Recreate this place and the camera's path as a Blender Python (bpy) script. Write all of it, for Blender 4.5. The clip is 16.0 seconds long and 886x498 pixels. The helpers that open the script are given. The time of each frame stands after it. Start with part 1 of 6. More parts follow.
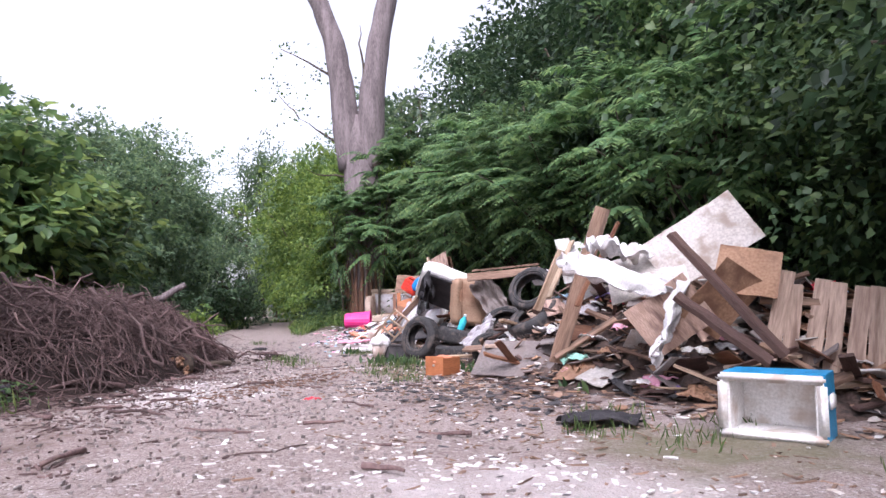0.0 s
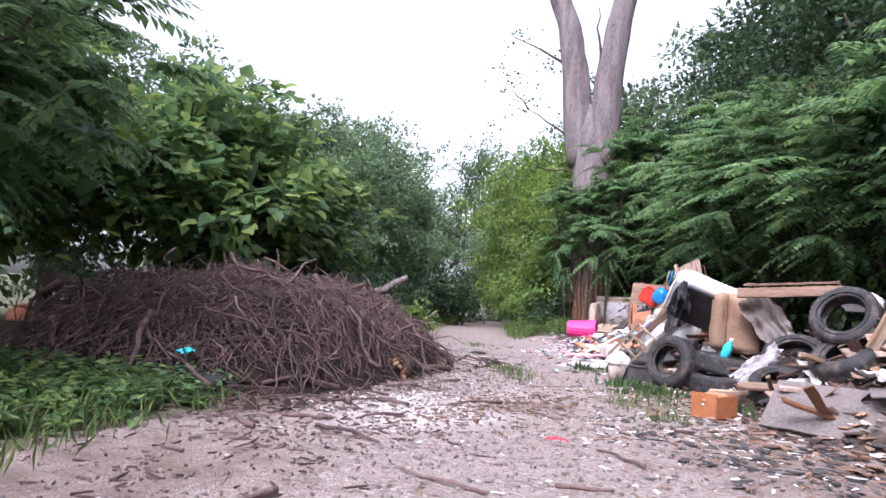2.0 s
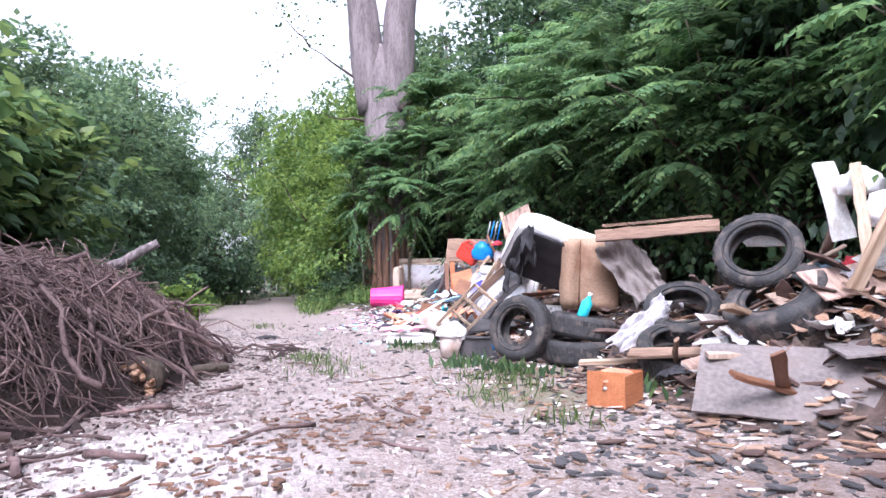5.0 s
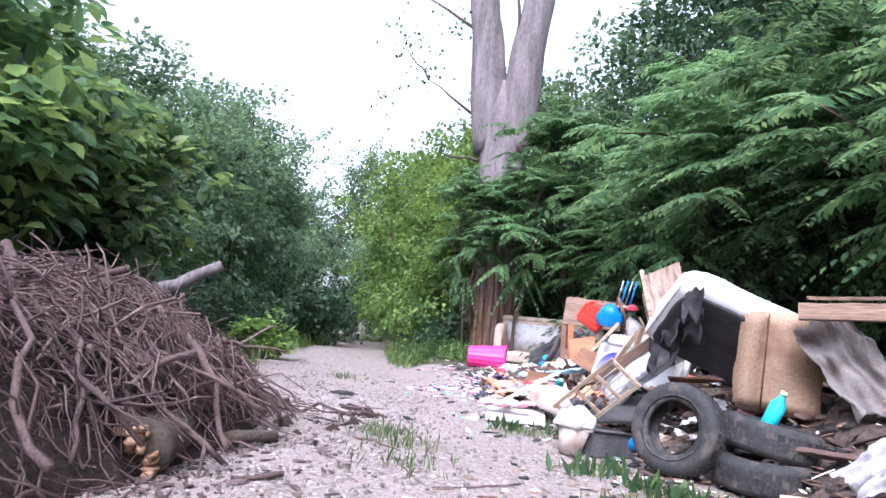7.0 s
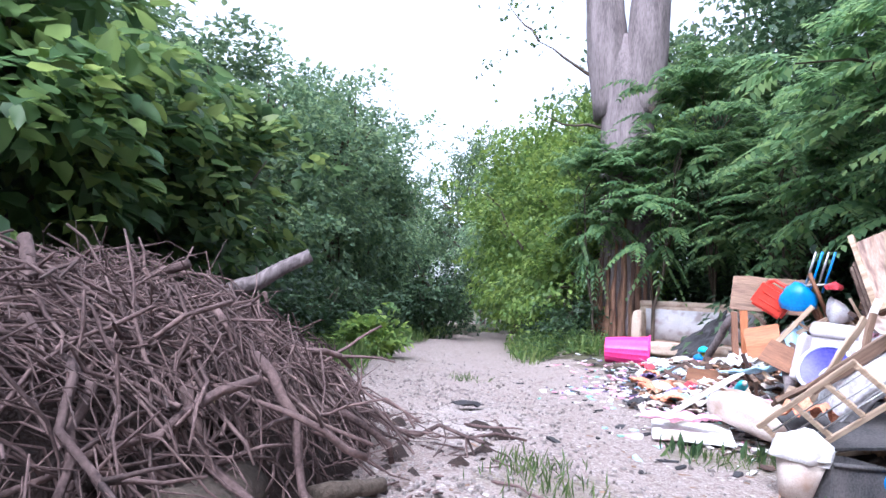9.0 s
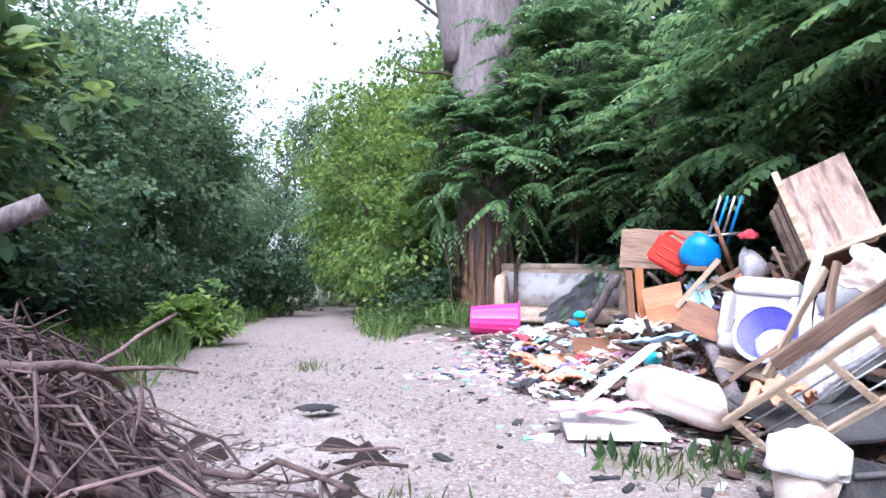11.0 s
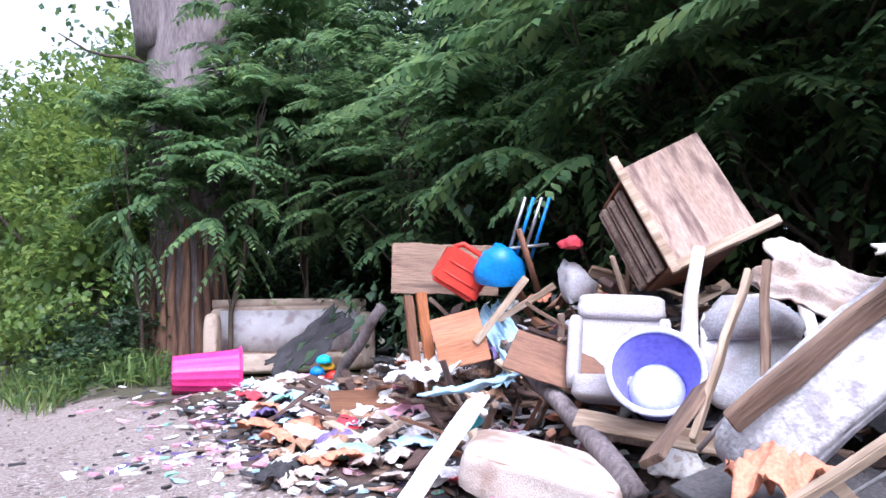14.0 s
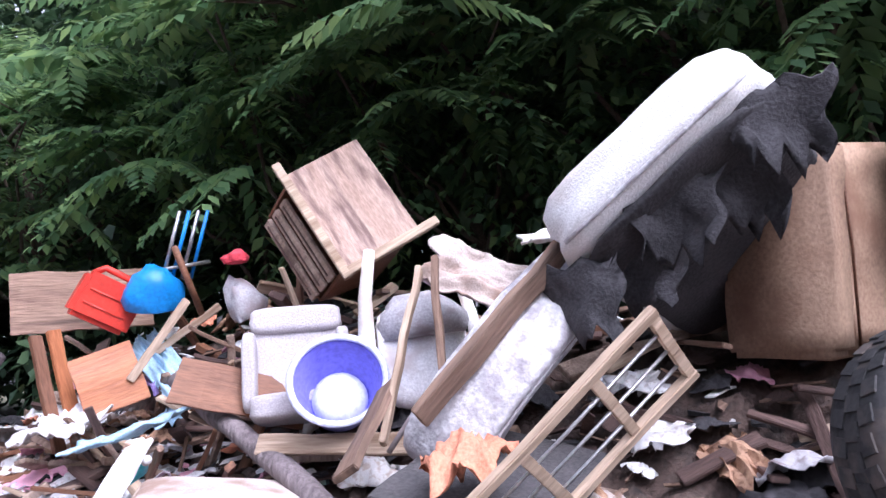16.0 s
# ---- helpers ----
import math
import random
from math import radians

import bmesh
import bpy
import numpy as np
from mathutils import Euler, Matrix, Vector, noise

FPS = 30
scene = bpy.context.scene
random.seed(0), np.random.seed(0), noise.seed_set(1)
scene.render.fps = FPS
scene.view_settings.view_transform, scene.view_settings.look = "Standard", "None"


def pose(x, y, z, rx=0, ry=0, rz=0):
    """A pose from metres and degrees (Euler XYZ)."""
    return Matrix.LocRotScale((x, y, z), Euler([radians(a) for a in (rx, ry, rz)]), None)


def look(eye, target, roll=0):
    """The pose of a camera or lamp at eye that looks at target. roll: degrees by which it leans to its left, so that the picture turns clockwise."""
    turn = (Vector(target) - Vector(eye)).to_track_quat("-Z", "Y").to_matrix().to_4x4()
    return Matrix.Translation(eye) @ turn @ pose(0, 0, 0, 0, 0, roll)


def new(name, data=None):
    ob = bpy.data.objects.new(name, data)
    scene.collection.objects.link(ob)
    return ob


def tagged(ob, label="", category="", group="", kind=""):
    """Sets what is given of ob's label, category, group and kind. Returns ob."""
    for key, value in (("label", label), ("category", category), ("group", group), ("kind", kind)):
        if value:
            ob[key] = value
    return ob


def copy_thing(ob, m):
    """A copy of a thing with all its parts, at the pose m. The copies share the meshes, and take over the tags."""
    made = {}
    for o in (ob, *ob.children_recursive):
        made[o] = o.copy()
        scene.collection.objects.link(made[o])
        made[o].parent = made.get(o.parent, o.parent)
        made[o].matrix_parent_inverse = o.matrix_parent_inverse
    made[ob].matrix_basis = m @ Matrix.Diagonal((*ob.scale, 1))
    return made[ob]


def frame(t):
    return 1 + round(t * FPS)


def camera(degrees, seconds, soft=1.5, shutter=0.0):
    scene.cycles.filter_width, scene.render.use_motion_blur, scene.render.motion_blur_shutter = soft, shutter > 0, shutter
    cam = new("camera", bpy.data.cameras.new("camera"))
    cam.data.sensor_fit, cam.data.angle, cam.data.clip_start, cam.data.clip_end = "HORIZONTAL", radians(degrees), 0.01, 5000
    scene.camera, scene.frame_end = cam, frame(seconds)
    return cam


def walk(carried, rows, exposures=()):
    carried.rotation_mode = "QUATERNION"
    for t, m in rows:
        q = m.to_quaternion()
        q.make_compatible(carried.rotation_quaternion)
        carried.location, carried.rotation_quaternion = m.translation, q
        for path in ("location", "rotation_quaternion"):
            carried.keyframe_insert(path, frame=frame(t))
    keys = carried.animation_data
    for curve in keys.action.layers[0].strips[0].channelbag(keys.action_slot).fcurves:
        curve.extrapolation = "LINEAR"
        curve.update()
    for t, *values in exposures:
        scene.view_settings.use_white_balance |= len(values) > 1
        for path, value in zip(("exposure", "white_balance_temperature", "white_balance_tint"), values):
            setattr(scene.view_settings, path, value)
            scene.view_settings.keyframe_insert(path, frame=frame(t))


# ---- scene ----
cam = camera(66.3, 16.0)

PATH = [
    (0, (3.468, 0.418, 0.941), (3.317, 2.406, 1.103), -0.9),
    (0.5, (3.368, 0.753, 0.983), (3.234, 2.742, 1.15), 0.1),
    (1, (3.114, 1.155, 1.022), (2.534, 3.061, 1.193), 3.0),
    (1.5, (2.956, 1.5, 1.003), (2.218, 3.351, 1.172), 3.7),
    (2, (2.734, 1.873, 1.017), (1.984, 3.721, 1.168), 3.8),
    (2.5, (2.534, 2.232, 1.006), (1.761, 4.072, 1.133), 3.3),
    (3, (2.334, 2.606, 1.004), (1.546, 4.441, 1.116), 2.3),
    (3.5, (2.128, 3.074, 0.988), (1.44, 4.949, 1.094), 0.7),
    (4, (2.015, 3.521, 0.935), (1.76, 5.503, 1.027), -1.5),
    (4.2, (1.984, 3.706, 0.925), (1.913, 5.703, 1.006), -2.0),
    (6.3, (1.68, 5.608, 0.934), (1.335, 7.571, 1.095), 5.2),
    (6.5, (1.673, 5.811, 0.94), (1.284, 7.764, 1.125), 5.2),
    (7, (1.433, 6.204, 0.966), (1.002, 8.143, 1.201), 5.9),
    (7.5, (1.299, 6.622, 0.987), (0.792, 8.537, 1.257), 6.1),
    (8, (1.177, 6.955, 1.003), (0.457, 8.805, 1.244), 6.2),
    (8.5, (0.991, 7.298, 1.016), (0.14, 9.099, 1.206), 5.8),
    (9, (0.833, 7.646, 1.023), (0.098, 9.498, 1.196), 3.8),
    (9.5, (0.67, 8.034, 1.031), (0.146, 9.958, 1.188), 2.0),
    (9.7, (0.603, 8.195, 1.035), (0.125, 10.132, 1.172), 1.6),
    (11.8, (0.066, 9.853, 0.988), (-0.158, 11.838, 1.096), 0.8),
    (12, (0.038, 9.969, 0.983), (-0.176, 11.954, 1.106), 0.6),
    (12.5, (-0.044, 10.385, 0.968), (-0.086, 12.379, 1.116), -0.1),
    (13, (-0.071, 10.756, 0.939), (0.224, 12.726, 1.117), -0.7),
    (13.5, (-0.075, 11.138, 0.943), (0.443, 13.058, 1.154), -1.0),
    (14, (-0.103, 11.368, 0.945), (0.474, 13.268, 1.181), -1.2),
    (14.5, (-0.064, 11.554, 0.956), (0.687, 13.393, 1.191), -2.5),
    (15, (-0.056, 11.623, 0.921), (1.086, 13.247, 1.154), -4.7),
    (15.5, (-0.011, 11.638, 0.915), (1.299, 13.133, 1.14), -6.7),
    (16, (-0.041, 11.591, 0.914), (1.374, 12.988, 1.129), -8.5),
]
walk(cam, [(t, look(eye, target, roll)) for t, eye, target, roll in PATH],
     exposures=[(0, 0.42, 5900, 25), (3, 0.75, 5700, 22), (4, 0.85, 5650, 22), (9, 0.9, 5350, 17), (12, 0.85, 5350, 17), (16, 0.55, 5500, 24)])

# ---- light ----
world = bpy.data.worlds.new("sky")
scene.world = world
world.use_nodes = True
wn, wl = world.node_tree.nodes, world.node_tree.links
sky = wn.new("ShaderNodeTexSky")
sky.sky_type, sky.sun_disc, sky.sun_elevation, sky.sun_rotation = "NISHITA", False, radians(50), radians(184)
sky.air_density, sky.dust_density, sky.ozone_density = 1.0, 4.0, 1.0
grey = wn.new("ShaderNodeHueSaturation")
grey.inputs["Saturation"].default_value = 0.22
grey.inputs["Value"].default_value = 1.9
wl.new(sky.outputs[0], grey.inputs["Color"])
wl.new(grey.outputs[0], wn["Background"].inputs[0])
wn["Background"].inputs[1].default_value = 0.15
sun = new("sun", bpy.data.lights.new("sun", "SUN"))
sun.data.energy, sun.data.angle, sun.data.color = 1.6, radians(30), (1.0, 0.96, 0.9)
sun.matrix_world = look((-1, -8, 19), (0, 8, 0))


# ---- materials ----
def mat(name, c1, c2, rough=0.8, scale=6.0, bump=0.3, fine=60.0, metal=0.0, vary=0.25, stretch=(1, 1, 1), dirt=None, spec=0.4, coarse=0.55):
    """Two-scale mottled surface; c1 and c2 are its colours, dirt a third one in blotches."""
    m = bpy.data.materials.new(name)
    m.use_nodes = True
    n, l = m.node_tree.nodes, m.node_tree.links
    b = n["Principled BSDF"]
    b.inputs["Roughness"].default_value, b.inputs["Metallic"].default_value = rough, metal
    b.inputs["Specular IOR Level"].default_value = spec
    co = n.new("ShaderNodeTexCoord")
    mp = n.new("ShaderNodeMapping")
    mp.inputs["Scale"].default_value = stretch
    l.new(co.outputs["Object"], mp.inputs[0])
    info = n.new("ShaderNodeObjectInfo")
    off = n.new("ShaderNodeVectorMath")
    off.operation = "SCALE"
    off.inputs[0].default_value = (17, 9, 13)
    l.new(info.outputs["Random"], off.inputs["Scale"])
    l.new(off.outputs[0], mp.inputs["Location"])

    def noise_at(s, detail=4.0):
        t = n.new("ShaderNodeTexNoise")
        t.inputs["Scale"].default_value, t.inputs["Detail"].default_value = s, detail
        l.new(mp.outputs[0], t.inputs["Vector"])
        return t

    def mix(f, a, b2, blend="MIX"):
        x = n.new("ShaderNodeMix")
        x.data_type, x.blend_type = "RGBA", blend
        for socket, v in ((x.inputs["Factor"], f), (x.inputs["A"], a), (x.inputs["B"], b2)):
            if isinstance(v, (tuple, float)):
                socket.default_value = v if isinstance(v, float) else (*v, 1)
            else:
                l.new(v, socket)
        return x.outputs["Result"]

    def ramp(src, a, b2):
        r = n.new("ShaderNodeMapRange")
        r.inputs["From Min"].default_value, r.inputs["From Max"].default_value = a, b2
        l.new(src, r.inputs["Value"])
        return r.outputs[0]

    big, small = noise_at(scale), noise_at(fine, 6.0)
    col = mix(ramp(big.outputs["Fac"], 0.5 - coarse / 3, 0.5 + coarse / 3), c1, c2)
    col = mix(0.35, col, mix(ramp(small.outputs["Fac"], 0.3, 0.7), tuple(v * 0.45 for v in c1), tuple(min(1, v * 1.35) for v in c2)))
    if dirt:
        spots = noise_at(scale * 1.7, 8.0)
        col = mix(ramp(spots.outputs["Fac"], 0.5, 0.66), col, dirt)
    geo = n.new("ShaderNodeNewGeometry")
    both = n.new("ShaderNodeMath")
    both.operation = "ADD"
    l.new(info.outputs["Random"], both.inputs[0])
    l.new(geo.outputs["Random Per Island"], both.inputs[1])
    hsv = n.new("ShaderNodeHueSaturation")
    r = n.new("ShaderNodeMapRange")
    r.inputs["From Max"].default_value = 2.0
    r.inputs["To Min"].default_value, r.inputs["To Max"].default_value = 1 - vary, 1 + vary
    l.new(both.outputs[0], r.inputs["Value"])
    l.new(r.outputs[0], hsv.inputs["Value"])
    l.new(col, hsv.inputs["Color"])
    l.new(hsv.outputs[0], b.inputs["Base Color"])
    if bump:
        bm_ = n.new("ShaderNodeBump")
        bm_.inputs["Strength"].default_value, bm_.inputs["Distance"].default_value = bump, 0.02
        l.new(small.outputs["Fac"], bm_.inputs["Height"])
        l.new(bm_.outputs[0], b.inputs["Normal"])
    return m


def leaf_mat(name, c1, c2, c3, through_=0.35):
    """Leaves: a hue of its own for each leaf, clearer light shining through."""
    m = bpy.data.materials.new(name)
    m.use_nodes = True
    n, l = m.node_tree.nodes, m.node_tree.links
    b = n["Principled BSDF"]
    b.inputs["Roughness"].default_value = 0.48
    b.inputs["Specular IOR Level"].default_value = 0.45
    geo = n.new("ShaderNodeNewGeometry")
    info = n.new("ShaderNodeObjectInfo")
    r = n.new("ShaderNodeValToRGB")
    e = r.color_ramp.elements
    e[0].color, e[1].color = (*c1, 1), (*c3, 1)
    e.new(0.55).color = (*c2, 1)
    l.new(geo.outputs["Random Per Island"], r.inputs[0])
    hsv = n.new("ShaderNodeHueSaturation")
    v = n.new("ShaderNodeMapRange")
    v.inputs["To Min"].default_value, v.inputs["To Max"].default_value = 0.75, 1.3
    l.new(info.outputs["Random"], v.inputs["Value"])
    l.new(v.outputs[0], hsv.inputs["Value"])
    l.new(r.outputs[0], hsv.inputs["Color"])
    l.new(hsv.outputs[0], b.inputs["Base Color"])
    tr = n.new("ShaderNodeBsdfTranslucent")
    lift = n.new("ShaderNodeHueSaturation")
    lift.inputs["Value"].default_value, lift.inputs["Hue"].default_value = 1.5, 0.48
    l.new(hsv.outputs[0], lift.inputs["Color"])
    l.new(lift.outputs[0], tr.inputs[0])
    mx = n.new("ShaderNodeMixShader")
    mx.inputs[0].default_value = through_
    l.new(b.outputs[0], mx.inputs[1])
    l.new(tr.outputs[0], mx.inputs[2])
    l.new(mx.outputs[0], n["Material Output"].inputs[0])
    return m


LEAF = leaf_mat("leaf_green", (0.038, 0.085, 0.036), (0.075, 0.14, 0.058), (0.14, 0.22, 0.075), 0.4)
LEAF_DARK = leaf_mat("leaf_dark", (0.02, 0.045, 0.022), (0.038, 0.078, 0.036), (0.075, 0.125, 0.052), 0.3)
LEAF_BRIGHT = leaf_mat("leaf_bright", (0.06, 0.12, 0.03), (0.12, 0.2, 0.045), (0.22, 0.31, 0.07), 0.45)
LEAF_SUMAC = leaf_mat("leaf_sumac", (0.06, 0.13, 0.058), (0.11, 0.2, 0.085), (0.18, 0.28, 0.105), 0.5)
LEAF_CATALPA = leaf_mat("leaf_catalpa", (0.055, 0.115, 0.05), (0.11, 0.195, 0.072), (0.23, 0.32, 0.09), 0.5)
# paler and bluer than LEAF: haze over the left and far trees, painted in
LEAF_HAZED = leaf_mat("leaf_hazed", (0.06, 0.11, 0.062), (0.11, 0.175, 0.095), (0.18, 0.255, 0.115), 0.45)
GRASS = leaf_mat("grass_blade", (0.06, 0.11, 0.03), (0.1, 0.17, 0.045), (0.18, 0.23, 0.08), 0.35)
BARK = mat("bark", (0.075, 0.06, 0.06), (0.26, 0.215, 0.215), 0.95, 3.0, 0.9, 26.0, stretch=(1.6, 1.6, 0.25), vary=0.1)
BARK_DARK = mat("bark_dark", (0.05, 0.04, 0.03), (0.12, 0.09, 0.07), 0.95, 4.0, 0.7, 40.0)
HEARTWOOD = mat("heartwood", (0.085, 0.04, 0.028), (0.25, 0.14, 0.09), 0.9, 3.5, 0.9, 22.0, stretch=(2.0, 2.0, 0.2), dirt=(0.07, 0.04, 0.03))
TWIG = mat("twig", (0.044, 0.027, 0.026), (0.17, 0.112, 0.104), 0.9, 5.0, 0.5, 50.0, vary=0.7, dirt=(0.18, 0.12, 0.11))
# near-black brown: the shade deep between the twigs, put into the colour
TWIG_GAPS = mat("twig_gap_shade", (0.02, 0.013, 0.011), (0.055, 0.034, 0.028), 0.95, 9.0, 1.0, 60.0)
CUTWOOD = mat("cut_wood", (0.3, 0.16, 0.09), (0.48, 0.31, 0.21), 0.85, 9.0, 0.6, 50.0, dirt=(0.25, 0.12, 0.06))
PLANK = mat("weathered_plank", (0.2, 0.12, 0.085), (0.36, 0.24, 0.17), 0.85, 2.5, 0.5, 30.0, stretch=(0.25, 2.5, 2.5), vary=0.35, dirt=(0.12, 0.08, 0.06))
PALE_PLANK = mat("pale_plank", (0.4, 0.29, 0.2), (0.6, 0.46, 0.34), 0.85, 2.5, 0.4, 30.0, stretch=(0.25, 2.5, 2.5), vary=0.25, dirt=(0.26, 0.17, 0.11))
BROWN_WOOD = mat("brown_wood", (0.13, 0.055, 0.03), (0.26, 0.12, 0.065), 0.6, 3.0, 0.2, 40.0, stretch=(0.3, 2.5, 2.5), vary=0.3)
DARK_WOOD = mat("dark_wood", (0.06, 0.035, 0.03), (0.14, 0.085, 0.07), 0.8, 3.0, 0.4, 40.0, stretch=(0.3, 2.5, 2.5), vary=0.3)
ORANGE_WOOD = mat("orange_wood", (0.33, 0.11, 0.045), (0.46, 0.18, 0.075), 0.5, 3.0, 0.15, 40.0, stretch=(0.3, 2.5, 2.5), vary=0.05)
PLYWOOD = mat("plywood", (0.42, 0.27, 0.2), (0.58, 0.42, 0.34), 0.8, 4.0, 0.3, 40.0, stretch=(2.5, 0.5, 2.5), dirt=(0.22, 0.14, 0.12))
CARDBOARD = mat("cardboard", (0.3, 0.17, 0.1), (0.42, 0.26, 0.17), 0.9, 3.0, 0.15, 40.0, dirt=(0.2, 0.11, 0.07))
WHITE = mat("white_board", (0.72, 0.7, 0.67), (0.83, 0.81, 0.79), 0.75, 2.5, 0.15, 50.0, vary=0.1, dirt=(0.5, 0.42, 0.36))
PLASTER = mat("old_plasterboard", (0.5, 0.46, 0.42), (0.66, 0.62, 0.58), 0.9, 3.0, 0.2, 40.0, vary=0.1, dirt=(0.36, 0.29, 0.24))
WHITE_CLOTH = mat("white_cloth", (0.68, 0.66, 0.66), (0.84, 0.82, 0.82), 0.95, 3.0, 0.2, 90.0, vary=0.2, dirt=(0.5, 0.44, 0.42))
MATTRESS = mat("mattress_ticking", (0.76, 0.75, 0.74), (0.88, 0.87, 0.86), 0.95, 2.0, 0.35, 120.0, vary=0.05, dirt=(0.7, 0.66, 0.62))
QUILT = mat("stained_quilting", (0.34, 0.33, 0.35), (0.78, 0.76, 0.77), 0.95, 6.0, 0.5, 45.0, vary=0.05, dirt=(0.33, 0.3, 0.32))
BEIGE = mat("beige_upholstery", (0.42, 0.32, 0.25), (0.54, 0.43, 0.35), 0.95, 3.0, 0.4, 120.0, vary=0.08, dirt=(0.3, 0.21, 0.16))
CREAM = mat("cream_upholstery", (0.48, 0.4, 0.355), (0.6, 0.52, 0.47), 0.95, 2.5, 0.3, 120.0, vary=0.08, dirt=(0.32, 0.22, 0.17))
LILAC = mat("pale_upholstery", (0.4, 0.37, 0.38), (0.52, 0.48, 0.49), 0.95, 3.0, 0.3, 120.0, vary=0.05)
LINING = mat("brown_grey_lining", (0.16, 0.135, 0.125), (0.27, 0.23, 0.215), 0.95, 3.0, 0.3, 90.0, dirt=(0.12, 0.09, 0.08))
FENCE = mat("fence_board", (0.27, 0.185, 0.14), (0.44, 0.33, 0.26), 0.85, 2.5, 0.5, 30.0, stretch=(2.5, 2.5, 0.25), vary=0.35, dirt=(0.17, 0.11, 0.085))
GREY_CLOTH = mat("grey_lining", (0.4, 0.38, 0.4), (0.55, 0.53, 0.55), 0.95, 3.0, 0.2, 90.0, dirt=(0.3, 0.25, 0.25))
BLACK_CLOTH = mat("black_cloth", (0.016, 0.016, 0.018), (0.06, 0.056, 0.06), 0.95, 4.0, 0.4, 80.0, vary=0.4)
RUBBER = mat("rubber", (0.018, 0.018, 0.02), (0.05, 0.048, 0.048), 0.75, 5.0, 0.15, 60.0, vary=0.2, dirt=(0.1, 0.08, 0.07))
SLATE = mat("slate_board", (0.16, 0.14, 0.13), (0.27, 0.23, 0.22), 0.9, 3.0, 0.5, 30.0, dirt=(0.22, 0.18, 0.165))
BLACK_BITS = mat("black_shingle", (0.04, 0.04, 0.045), (0.11, 0.1, 0.1), 0.9, 5.0, 0.4, 60.0, vary=0.4)
RED = mat("red_plastic", (0.6, 0.035, 0.02), (0.72, 0.06, 0.035), 0.4, 4.0, 0.05, 40.0, vary=0.05, dirt=(0.5, 0.04, 0.025))
PINK = mat("pink_plastic", (0.72, 0.03, 0.2), (0.85, 0.06, 0.27), 0.4, 4.0, 0.05, 40.0, vary=0.05)
BLUE = mat("blue_plastic", (0.01, 0.16, 0.5), (0.02, 0.24, 0.62), 0.4, 4.0, 0.05, 40.0, vary=0.15)
COOLER_BLUE = mat("cooler_blue", (0.01, 0.25, 0.5), (0.02, 0.32, 0.6), 0.45, 4.0, 0.05, 40.0, vary=0.02)
TUB_BLUE = mat("tub_blue", (0.13, 0.12, 0.55), (0.19, 0.18, 0.66), 0.35, 4.0, 0.05, 40.0, vary=0.02)
TUB_RIM = mat("tub_pale", (0.55, 0.58, 0.85), (0.72, 0.74, 0.92), 0.35, 4.0, 0.05, 40.0, vary=0.02)
CYAN = mat("cyan_plastic", (0.02, 0.45, 0.6), (0.06, 0.6, 0.7), 0.45, 4.0, 0.1, 40.0, vary=0.2)
PALE_BLUE = mat("pale_blue_cloth", (0.3, 0.52, 0.72), (0.5, 0.68, 0.82), 0.9, 4.0, 0.2, 80.0, vary=0.15)
PEACH = mat("peach_cloth", (0.6, 0.2, 0.11), (0.72, 0.32, 0.2), 0.95, 5.0, 0.3, 80.0, vary=0.1)
PURPLE = mat("purple_cloth", (0.1, 0.07, 0.2), (0.22, 0.16, 0.34), 0.95, 4.0, 0.3, 80.0, vary=0.3)
PINK_CLOTH = mat("pink_cloth", (0.6, 0.25, 0.36), (0.75, 0.42, 0.5), 0.95, 4.0, 0.3, 80.0, vary=0.25)
RED_CLOTH = mat("red_cloth", (0.5, 0.03, 0.05), (0.65, 0.07, 0.09), 0.9, 4.0, 0.3, 80.0, vary=0.3)
GREEN_BAG = mat("green_plastic", (0.16, 0.42, 0.34), (0.35, 0.58, 0.48), 0.5, 4.0, 0.1, 40.0, vary=0.2)
YELLOW = mat("yellow_plastic", (0.75, 0.42, 0.03), (0.85, 0.55, 0.06), 0.5, 4.0, 0.1, 40.0, vary=0.1)
STEEL = mat("steel", (0.35, 0.34, 0.34), (0.5, 0.49, 0.48), 0.45, 6.0, 0.1, 60.0, metal=0.9)
TAN_BOARD = mat("tan_vinyl", (0.33, 0.2, 0.13), (0.45, 0.3, 0.2), 0.7, 2.0, 0.15, 60.0, dirt=(0.24, 0.13, 0.08))
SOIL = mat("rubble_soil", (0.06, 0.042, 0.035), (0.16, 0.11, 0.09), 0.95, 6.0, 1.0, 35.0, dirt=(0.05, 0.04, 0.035))


